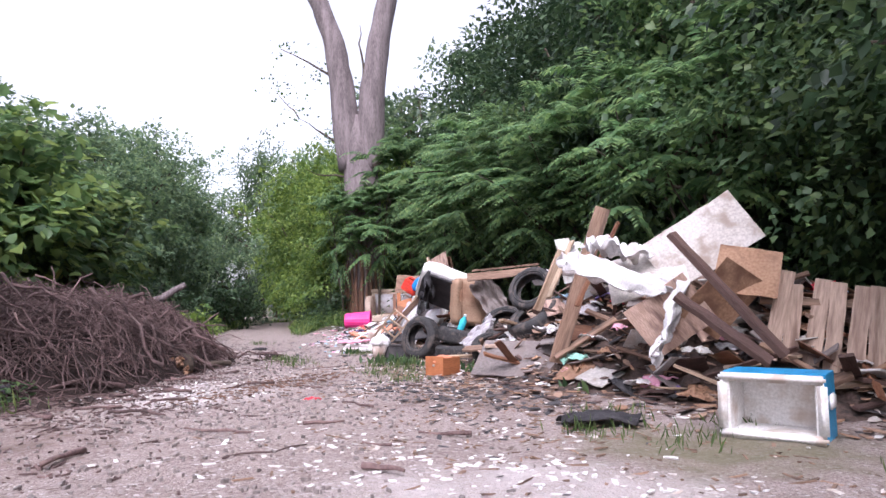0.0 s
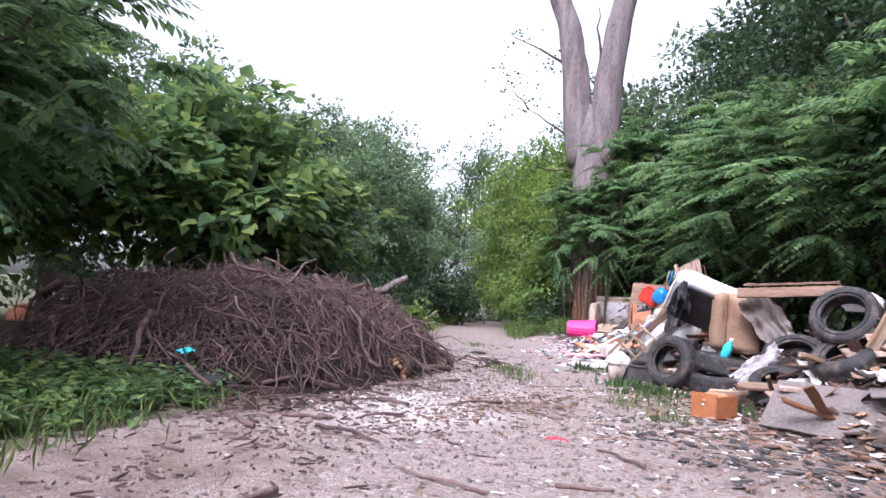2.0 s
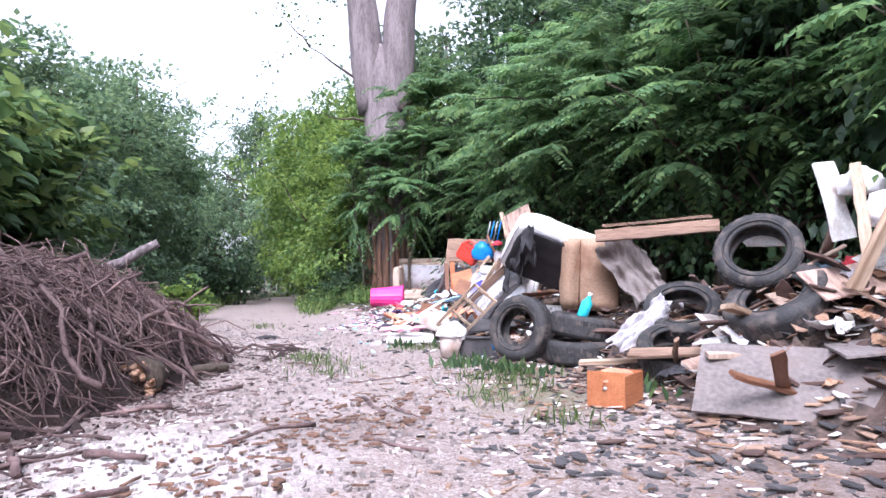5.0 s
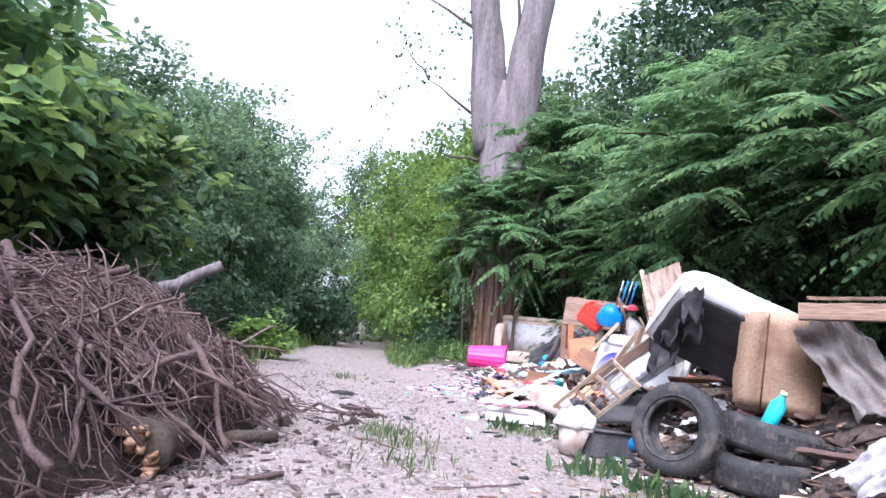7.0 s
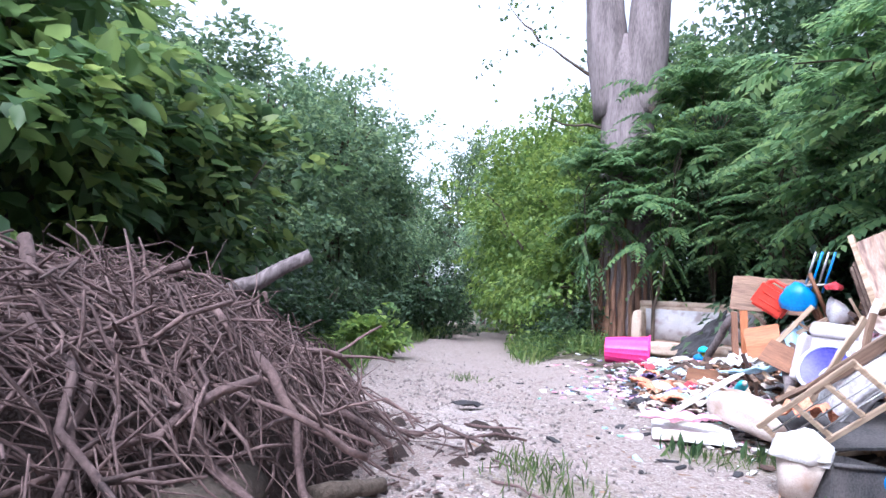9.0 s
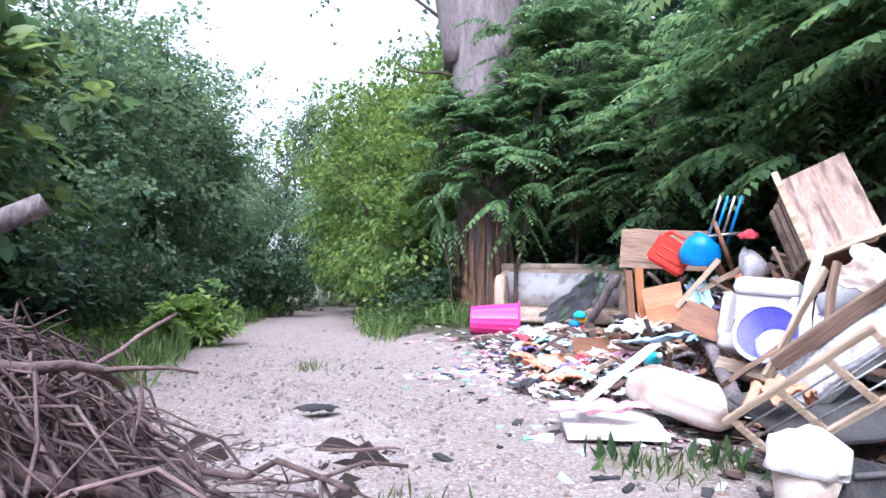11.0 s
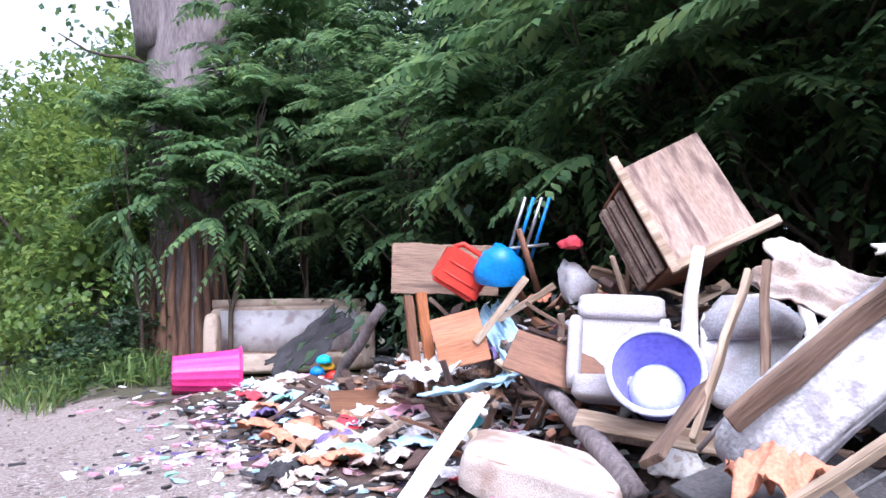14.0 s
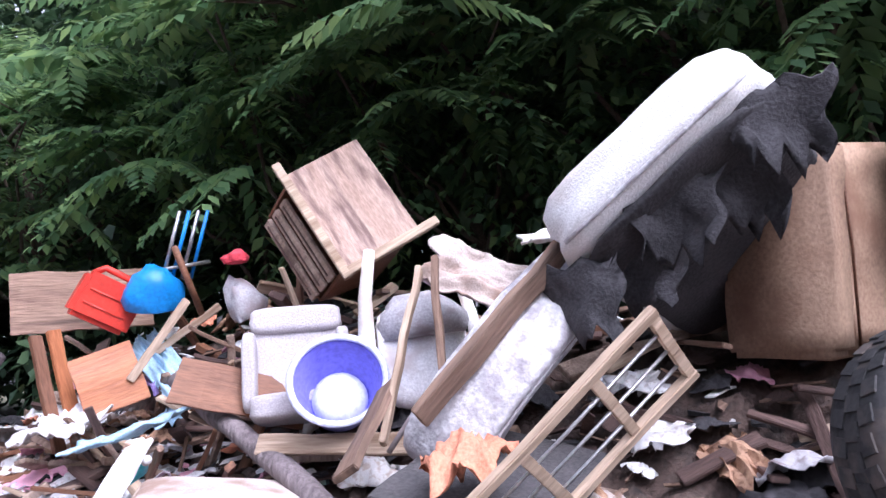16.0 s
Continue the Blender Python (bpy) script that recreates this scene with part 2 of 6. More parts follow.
def ground_mat():
    """Pinkish gravel on the track, pale crushed plaster, brown bark mould and moss in patches, soil beside."""
    m = mat("gravel_and_soil", (0.23, 0.17, 0.15), (0.38, 0.305, 0.28), 0.95, 1.3, 0.0, 45.0, vary=0.0, coarse=0.7)
    n, l = m.node_tree.nodes, m.node_tree.links
    b = n["Principled BSDF"]
    co = n.new("ShaderNodeTexCoord")

    def noise_at(scale, detail):
        t = n.new("ShaderNodeTexNoise")
        t.inputs["Scale"].default_value, t.inputs["Detail"].default_value = scale, detail
        l.new(co.outputs["Object"], t.inputs["Vector"])
        return t.outputs["Fac"]

    def span_of(src, lo, hi, to=1.0):
        r = n.new("ShaderNodeMapRange")
        r.inputs["From Min"].default_value, r.inputs["From Max"].default_value, r.inputs["To Max"].default_value = lo, hi, to
        l.new(src, r.inputs["Value"])
        return r.outputs[0]

    def blend(fac, a, c):
        x = n.new("ShaderNodeMix")
        x.data_type = "RGBA"
        l.new(fac, x.inputs["Factor"])
        for socket, v in ((x.inputs["A"], a), (x.inputs["B"], c)):
            if isinstance(v, tuple):
                socket.default_value = (*v, 1)
            else:
                l.new(v, socket)
        return x.outputs["Result"]

    def stones(scale, dark, grey, pale, white):
        v = n.new("ShaderNodeTexVoronoi")
        v.inputs["Scale"].default_value = scale
        l.new(co.outputs["Object"], v.inputs["Vector"])
        one = n.new("ShaderNodeSeparateColor")
        l.new(v.outputs["Color"], one.inputs[0])
        r = n.new("ShaderNodeValToRGB")
        r.color_ramp.interpolation = "CONSTANT"
        e = r.color_ramp.elements
        e[0].color, e[1].color = (*dark, 1), (*white, 1)
        e[1].position = 0.93
        e.new(0.22).color = (*grey, 1)
        e.new(0.6).color = (*pale, 1)
        l.new(one.outputs[0], r.inputs[0])
        return v.outputs["Distance"], r.outputs[0]

    coarse_d, coarse_c = stones(42.0, (0.15, 0.11, 0.095), (0.26, 0.205, 0.185), (0.36, 0.3, 0.28), (0.56, 0.51, 0.49))
    fine_d, fine_c = stones(95.0, (0.19, 0.145, 0.125), (0.3, 0.24, 0.215), (0.38, 0.315, 0.29), (0.52, 0.47, 0.45))
    broad, mid, grain = noise_at(0.8, 6.0), noise_at(3.2, 8.0), noise_at(17.0, 8.0)
    col = blend(span_of(mid, 0.4, 0.62), fine_c, coarse_c)
    col = blend(span_of(grain, 0.45, 0.7, 0.6), col, b.inputs["Base Color"].links[0].from_socket)

    def patch(name, over, lo, hi, most=1.0):
        at = n.new("ShaderNodeAttribute")
        at.attribute_name = name
        s = n.new("ShaderNodeMath")
        s.operation = "MULTIPLY_ADD"
        l.new(mid, s.inputs[0])
        s.inputs[1].default_value = 1.3
        l.new(at.outputs["Fac"], s.inputs[2])
        return blend(span_of(s.outputs[0], lo, hi, most), col, over)

    col = patch("plaster", blend(grain, (0.5, 0.45, 0.43), (0.66, 0.61, 0.59)), 0.95, 1.75, 0.75)
    col = patch("mould", blend(grain, (0.07, 0.045, 0.035), (0.21, 0.14, 0.115)), 0.85, 1.6, 0.85)
    col = patch("moss", blend(grain, (0.1, 0.095, 0.045), (0.22, 0.2, 0.12)), 0.85, 1.5, 0.8)
    col = patch("verge", blend(span_of(broad, 0.35, 0.65), (0.09, 0.07, 0.05), (0.1, 0.11, 0.05)), 0.95, 1.3)
    l.new(col, b.inputs["Base Color"])
    high = n.new("ShaderNodeMath")
    high.operation = "ADD"
    l.new(coarse_d, high.inputs[0])
    l.new(fine_d, high.inputs[1])
    bp = n.new("ShaderNodeBump")
    bp.inputs["Strength"].default_value, bp.inputs["Distance"].default_value = 0.7, 0.012
    bp.invert = True
    l.new(high.outputs[0], bp.inputs["Height"])
    l.new(bp.outputs[0], b.inputs["Normal"])
    return m


# ---- the lie of the land ----
LINE_Y = (-30, 0.4, 7.0, 14.5, 16.8, 20.6, 27.0, 46.0, 80.0, 300.0)
LINE_X = (11.0, 2.6, 0.9, -1.6, -2.5, -3.8, -5.6, -10.3, -19.0, -80.0)


def track_x(y):
    return np.interp(y, LINE_Y, LINE_X)


def smooth(a, b, v):
    t = np.clip((np.asarray(v, float) - a) / (b - a), 0, 1)
    return t * t * (3 - 2 * t)


def ground_z(x, y):
    """The height of the ground: a flat track, and a bank that rises beside its far part."""
    s = x - track_x(y)
    z = 0.05 * np.clip(y - 14, 0, 9) * smooth(0.9, 2.6, s)
    z = z + 0.1 * smooth(1.7, 3.5, -s) * smooth(2, 16, y)
    return z + 0.018 * np.sin(x * 2.1 + 0.7 * y) * np.cos(y * 1.7 - x) + 0.012 * np.sin(5.1 * x - 1.3 * y)


def gz(x, y):
    return float(ground_z(np.float64(x), np.float64(y)))


def lump(x, y, ax, ay, bx, by, r):
    """1 along the line a to b, falling to 0 at r beside it."""
    dx, dy = bx - ax, by - ay
    t = np.clip(((x - ax) * dx + (y - ay) * dy) / (dx * dx + dy * dy), 0, 1)
    return 1 - smooth(0, r, np.hypot(x - ax - t * dx, y - ay - t * dy))


def heap_h(x, y):
    """The depth of rubbish over the ground."""
    a = 1.22 * lump(x, y, 6.6, 7.5, 4.7, 9.8, 1.75)
    b = 0.95 * lump(x, y, 4.3, 11.2, 2.6, 14.9, 1.45)
    c = 0.55 * lump(x, y, 2.4, 15.2, 1.6, 17.6, 1.5)
    d = 0.16 * lump(x, y, 1.0, 16.0, 0.2, 19.4, 1.3)
    e = 1.2 * lump(x, y, 2.65, 14.8, 2.0, 17.0, 1.2)
    return np.maximum(np.maximum(np.maximum(a, b), np.maximum(c, d)), e)


def top_z(x, y):
    return gz(x, y) + float(heap_h(np.float64(x), np.float64(y)))


# ---- builders ----
def part(name, bm, material, parent=None, label="", m=None, smooth_=True):
    me = bpy.data.meshes.new(name)
    if isinstance(bm, tuple):
        me.from_pydata(*bm)
    else:
        bm.to_mesh(me)
        bm.free()
    for mm in material if isinstance(material, (list, tuple)) else (material,):
        me.materials.append(mm)
    if smooth_:
        me.polygons.foreach_set("use_smooth", [True] * len(me.polygons))
    ob = new(name, me)
    if m is not None:
        ob.matrix_basis = m
    ob.parent = parent
    if label:
        ob["label"] = label
    return ob


def thing(name, label, category, m, group="", kind=""):
    ob = new(name)
    ob.empty_display_size = 0.1
    ob.matrix_basis = m
    return tagged(ob, label, category, group, kind)


def box(sx, sy, sz, bevel=0.006, jitter=0.0, cuts=0, centre=(0, 0, 0), seed=0, m=None):
    """A bevelled block, its faces cut and its corners moved a little where it is worn."""
    bm = bmesh.new()
    bmesh.ops.create_cube(bm, size=1, matrix=Matrix.Translation(centre) @ Matrix.Diagonal((sx, sy, sz, 1)))
    if cuts:
        long = [e for e in bm.edges if abs((e.verts[0].co - e.verts[1].co).length - max(sx, sy, sz)) < 1e-4]
        bmesh.ops.subdivide_edges(bm, edges=long, cuts=cuts, use_grid_fill=True)
    if bevel:
        sharp = [e for e in bm.edges if e.is_manifold and e.calc_face_angle(0) > 0.5]
        bmesh.ops.bevel(bm, geom=sharp, offset=min(bevel, 0.4 * min(sx, sy, sz)), segments=2, affect="EDGES")
    if jitter:
        rnd = random.Random(seed)
        o = Vector((rnd.uniform(0, 50), rnd.uniform(0, 50), 0))
        for v in bm.verts:
            v.co += jitter * noise.noise_vector(v.co * 5 + o)
    if m is not None:
        bm.transform(m)
    return bm


def tube(points, radii, sides=7, wobble=0.0, seed=0, caps=True):
    """A tube along points with a radius at each, as verts and faces."""
    rnd = random.Random(seed)
    pts = [Vector(p) for p in points]
    verts, faces = [], []
    side = None
    for i, p in enumerate(pts):
        d = (pts[min(i + 1, len(pts) - 1)] - pts[max(i - 1, 0)]).normalized()
        if side is None:
            side = d.orthogonal().normalized()
        side = (side - d * side.dot(d)).normalized()
        other = d.cross(side)
        for k in range(sides):
            a = 2 * math.pi * k / sides
            r = radii[i] * (1 + wobble * rnd.uniform(-1, 1))
            verts.append(tuple(p + r * (math.cos(a) * side + math.sin(a) * other)))
    for i in range(len(pts) - 1):
        for k in range(sides):
            a, b = i * sides + k, i * sides + (k + 1) % sides
            faces.append((a, b, b + sides, a + sides))
    if caps:
        faces.append(tuple(range(sides - 1, -1, -1)))
        faces.append(tuple(range(len(verts) - sides, len(verts))))
    return verts, [], faces


def joined(pieces):
    verts, faces = [], []
    for v, _, f in pieces:
        o = len(verts)
        verts += v
        faces += [tuple(i + o for i in q) for q in f]
    return verts, [], faces


def crooked(a, b, n, bend, rnd):
    a, b = Vector(a), Vector(b)
    length = (b - a).length
    out, off = [], Vector()
    for i in range(n + 1):
        t = i / n
        out.append(a.lerp(b, t) + off * math.sin(math.pi * t) ** 0.5)
        off = off * 0.7 + Vector([rnd.uniform(-1, 1) for _ in range(3)]) * bend * length
    return out


def crumple(sx, sy, sz, seed, rough=0.35, sub=3, freq=2.2):
    """A soft crumpled lump: a closed skin with folds, flat below."""
    bm = bmesh.new()
    bmesh.ops.create_icosphere(bm, subdivisions=sub, radius=1)
    o = Vector((seed * 3.7, seed * 1.3, seed * 2.1))
    for v in bm.verts:
        p = v.co.copy()
        ridged = 1 - 2 * abs(noise.noise(p * freq + o))
        fine_ = 1 - 2 * abs(noise.noise(p * freq * 2.6 + o))
        f = 1 + rough * (noise.noise(p * 1.1 + o) + 0.6 * ridged + 0.4 * fine_ + 0.2 * noise.noise(p * 9 + o))
        v.co = Vector((p.x * f * sx, p.y * f * sy, max(p.z * f, -0.35) * sz + 0.3 * sz))
    return bm


def cushion(sx, sy, sz, seed=0, puff=0.25):
    """A padded block with bulging faces and rounded corners."""
    bm = bmesh.new()
    bmesh.ops.create_cube(bm, size=2)
    bmesh.ops.subdivide_edges(bm, edges=bm.edges[:], cuts=7, use_grid_fill=True)
    o = Vector((seed * 5.1, seed, 0))
    for v in bm.verts:
        x, y, z = v.co
        r = (abs(x) ** 7 + abs(y) ** 7 + abs(z) ** 7) ** (1 / 7)
        p = Vector((x, y, z)) / r
        p.z *= 1 + puff * (1 - p.x ** 4) * (1 - p.y ** 4)
        p += 0.05 * noise.noise_vector(p * 2 + o)
        v.co = Vector((p.x * sx / 2, p.y * sy / 2, p.z * sz / 2))
    return bm


def revolve(profile, sides=32, closed=True):
    """A ring from (radius, height) pairs round z."""
    verts, faces, n = [], [], len(profile)
    for k in range(sides):
        a = 2 * math.pi * k / sides
        verts += [(r * math.cos(a), r * math.sin(a), z) for r, z in profile]
    for k in range(sides):
        for i in range(n if closed else n - 1):
            j = (i + 1) % n
            a, b = k * n, (k + 1) % sides * n
            faces.append((a + i, b + i, b + j, a + j))
    return verts, [], faces


def span(a, b, turn=0.0):
    """The pose whose x axis runs from a to b, at their middle."""
    a, b = Vector(a), Vector(b)
    x = (b - a).normalized()
    y = Vector((0, 0, 1)).cross(x)
    y = (y if y.length > 1e-3 else Vector((0, 1, 0))).normalized()
    r = Matrix((x, y, x.cross(y))).transposed().to_4x4()
    return Matrix.Translation((a + b) / 2) @ r @ pose(0, 0, 0, turn, 0, 0)


def plank(a, b, w=0.1, th=0.03, material=None, label="weathered brown plank lying on the rubbish heap", turn=0.0, name="plank", category="plank", group="loose planks"):
    length = (Vector(b) - Vector(a)).length
    seed = int(1000 * (abs(a[0]) + abs(b[1]))) % 997
    ob = part(name, box(length, w, th, 0.004, 0.012, 6, seed=seed), material or PLANK, None, m=span(a, b, turn), smooth_=False)
    return tagged(ob, label, category, group)


def soft_thing(name, x, y, size, material, label, category, rz=0.0, z=None, seed=1, rough=0.35, sink=0.3, tilt=0.0, group=""):
    sx, sy, sz = size
    ob = part(name, crumple(sx, sy, sz, seed, rough), material, None, m=pose(x, y, (top_z(x, y) if z is None else z) - sink * sz * 0.2, tilt, 0, rz))
    return tagged(ob, label, category, group)


def drape(sx, sy, sz, seed, fold=0.5, steps=13):
    """A dropped cloth or bag: a sheet with sharp folds and a ragged hem, thick enough to have edges."""
    bm = bmesh.new()
    bmesh.ops.create_grid(bm, x_segments=steps, y_segments=steps, size=1)
    o = Vector((seed * 3.1, seed * 1.9, seed * 0.7))
    for v in bm.verts:
        x, y = v.co.x, v.co.y
        p = Vector((x, y, 0))
        r = max(abs(x), abs(y)) / max(1e-3, math.hypot(x, y))
        edge = (0.35 + 0.65 * r) * (1 + 0.45 * noise.noise(p * 1.6 + o))
        ridge = 1 - 2.2 * abs(noise.noise(p * 1.3 + o)) + 0.6 * (1 - 2 * abs(noise.noise(p * 2.9 + o)))
        z = 0.45 * (1 - min(1, x * x + y * y)) + fold * ridge
        q = noise.noise_vector(p * 2.1 + o) * 0.25
        v.co = Vector(((x + q.x) * edge * sx, (y + q.y) * edge * sy, max(-0.12, z) * sz))
    bmesh.ops.solidify(bm, geom=bm.faces[:], thickness=0.02 * max(sx, sy))
    return bm


# ---- ground ----
def axis_steps(lo, a, b, hi, fine_, coarse_):
    return np.concatenate([np.linspace(lo, a, 18)[:-1], np.arange(a, b, fine_), np.linspace(b, hi, coarse_)])


def build_ground():
    xs = axis_steps(-600, -14, 14, 600, 0.12, 18)
    ys = axis_steps(-600, -4, 34, 600, 0.12, 22)
    gx, gy = np.meshgrid(xs, ys)
    far = 1 - smooth(40, 80, np.hypot(gx, gy - 15))
    z = ground_z(gx, gy) * far
    rng = np.random.default_rng(4)
    z += rng.normal(0, 0.006, z.shape) * far
    verts = np.stack([gx, gy, z], -1).reshape(-1, 3)
    w, h = len(xs), len(ys)
    i = (np.arange(h - 1)[:, None] * w + np.arange(w - 1)[None]).reshape(-1)
    faces = np.stack([i, i + 1, i + w + 1, i + w], -1)
    ob = part("ground", (verts.tolist(), [], faces.tolist()), ground_mat())
    s = verts[:, 0] - track_x(verts[:, 1])
    y = verts[:, 1]
    half = 1.35 - 0.5 * smooth(16, 40, y)
    left = smooth(0, 1.0, -s - half - 0.7 * (1 - smooth(3, 12, y)))
    right = smooth(0, 1.4, s - half - 3.4 * (1 - smooth(10, 21, y)))
    x = verts[:, 0]

    def spots(*rows):
        return np.max([f * (1 - smooth(0.2, 1, np.hypot((x - cx) / ax, (y - cy) / ay))) for cx, cy, ax, ay, f in rows], 0)

    for name, values in (
            ("verge", np.maximum(left, right)),
            ("plaster", spots((0.2, 7.6, 1.5, 1.6, 1.0), (3.6, 3.9, 1.8, 1.0, 0.9), (-1.2, 13.5, 1.2, 2.6, 0.5), (0.6, 9.6, 0.7, 1.2, 0.5))),
            ("mould", spots((-1.3, 7.4, 1.6, 2.6, 0.9), (-0.2, 4.8, 1.6, 2.2, 0.7), (1.0, 8.6, 0.8, 1.0, 0.5), (3.4, 7.4, 1.8, 1.8, 0.7), (-1.3, 11.5, 1.0, 2.0, 0.6))),
            ("moss", spots((4.9, 5.0, 1.6, 1.3, 0.8), (2.2, 9.9, 1.0, 1.3, 0.8), (0.0, 11.8, 0.8, 0.8, 0.5), (2.3, 11.3, 1.0, 0.8, 0.7), (1.0, 13.4, 0.9, 0.7, 0.6)))):
        at = ob.data.attributes.new(name, "FLOAT", "POINT")
        at.data.foreach_set("value", values.astype(np.float32))
    tagged(ob, "pinkish gravel track with bare soil and mossy verges", "ground", kind="structure")


build_ground()


# ---- foliage ----
def leaf_mesh(name, base, along, up, size, width, material, lobes=False, fold=0.25):
    """Leaves as one mesh: at each base a folded blade that points along, its face towards up."""
    along = along / np.linalg.norm(along, axis=1, keepdims=True)
    side = np.cross(along, up)
    side /= np.maximum(np.linalg.norm(side, axis=1, keepdims=True), 1e-6)
    nor = np.cross(side, along)
    size, w = size[:, None], (size * width)[:, None]
    if lobes:
        rows = [base, base + side * w * 0.75 - along * size * 0.06 + nor * fold * w * 0.6, base + side * w + along * size * 0.3 + nor * fold * w,
                base + side * w * 0.55 + along * size * 0.68 + nor * fold * w * 0.4, base + along * size - nor * size * 0.12,
                base - side * w * 0.55 + along * size * 0.68 + nor * fold * w * 0.4, base - side * w + along * size * 0.3 + nor * fold * w,
                base - side * w * 0.75 - along * size * 0.06 + nor * fold * w * 0.6]
        tri = [(0, 1, 2), (0, 2, 3), (0, 3, 4), (0, 4, 5), (0, 5, 6), (0, 6, 7)]
    else:
        rows = [base, base + side * w + along * size * 0.45 + nor * fold * w, base + along * size - nor * size * 0.1, base - side * w + along * size * 0.45 + nor * fold * w]
        tri = [(0, 1, 2), (0, 2, 3)]
    k, n = len(rows), len(base)
    verts = np.stack(rows, 1).reshape(-1, 3).astype(np.float32)
    faces = (np.array(tri)[None] + (np.arange(n) * k)[:, None, None]).reshape(-1, 3).astype(np.int32)
    me = bpy.data.meshes.new(name)
    me.vertices.add(len(verts))
    me.vertices.foreach_set("co", verts.ravel())
    me.loops.add(faces.size)
    me.loops.foreach_set("vertex_index", faces.ravel())
    me.polygons.add(len(faces))
    me.polygons.foreach_set("loop_start", np.arange(0, faces.size, 3, dtype=np.int32))
    me.update(calc_edges=True)
    me.materials.append(material)
    return me


def clumps(rng, count, rx, ry, zlo, zhi, shell=0.55, lift=0.5):
    """Middles of leaf clumps over an uneven egg between zlo and zhi."""
    d = rng.normal(size=(count, 3))
    d /= np.linalg.norm(d, axis=1, keepdims=True)
    r = shell + (1 - shell) * rng.random(count)
    bulge = 1 + 0.28 * np.sin(3.1 * d[:, 0] + 2 * d[:, 2] + rng.random() * 6) * np.cos(2.7 * d[:, 1] + rng.random() * 6) + rng.normal(0, 0.07, count)
    p = d * (r * bulge)[:, None]
    z = zlo + (p[:, 2] * 0.5 + 0.5) * (zhi - zlo)
    wide = 1 - lift * np.clip((z - zlo) / (zhi - zlo) - 0.45, 0, 1) - 0.15 * np.clip(0.3 - (z - zlo) / (zhi - zlo), 0, 1)
    return np.stack([p[:, 0] * rx * wide, p[:, 1] * ry * wide, z], -1)


def crown_mesh(name, seed, count, per, rx, ry, zlo, zhi, size, width, material, spread=0.42, lobes=False, shell=0.55):
    """Leaves on boughs: each bough ends in a few flat drooping sprays, with gaps between the boughs."""
    rng = np.random.default_rng(seed)
    sprays = 5
    boughs = max(6, count // sprays)
    tips = clumps(rng, boughs, rx, ry, zlo, zhi, shell)
    centre = np.array([0, 0, zlo + 0.42 * (zhi - zlo)])
    out = tips - centre
    out /= np.linalg.norm(out, axis=1, keepdims=True)
    q = np.repeat(np.arange(boughs), sprays)
    wide = spread * 1.25
    mid = tips[q] + rng.normal(size=(len(q), 3)) * np.array([wide, wide, wide * 0.6]) - out[q] * rng.random((len(q), 1)) * spread * 1.2
    k = np.repeat(np.arange(len(mid)), per)
    o = out[q][k]
    off = np.clip(rng.normal(size=(len(k), 3)), -1.9, 1.9) * spread * np.array([0.62, 0.62, 0.2])
    off[:, 2] -= 0.55 * (off[:, :2] ** 2).sum(1) / spread
    off += o * np.minimum(rng.exponential(spread * 0.18, len(k)), spread)[:, None]
    base = mid[k] + off
    flat = off.copy()
    flat[:, 2] = 0
    along = o * 0.5 + flat / spread * 0.7 + rng.normal(size=base.shape) * 0.45 + np.array([0, 0, -0.3])
    up = o * 0.35 + np.array([0, 0, 1.0]) + rng.normal(size=base.shape) * 0.3
    sz = size * rng.uniform(0.6, 1.25, len(k))
    fill = boughs * 15
    d = rng.normal(size=(fill, 3))
    d /= np.linalg.norm(d, axis=1, keepdims=True)
    inner = d * (rng.random(fill) ** 0.4)[:, None] * np.array([rx * 0.62, ry * 0.62, (zhi - zlo) * 0.36]) + np.array([0, 0, zlo + 0.46 * (zhi - zlo)])
    base = np.concatenate([base, inner])
    along = np.concatenate([along, rng.normal(size=inner.shape)])
    up = np.concatenate([up, d + rng.normal(size=d.shape) * 0.3])
    sz = np.concatenate([sz, np.full(fill, size * 1.8)])
    return leaf_mesh(name, base, along, up, sz, width, material, lobes), tips


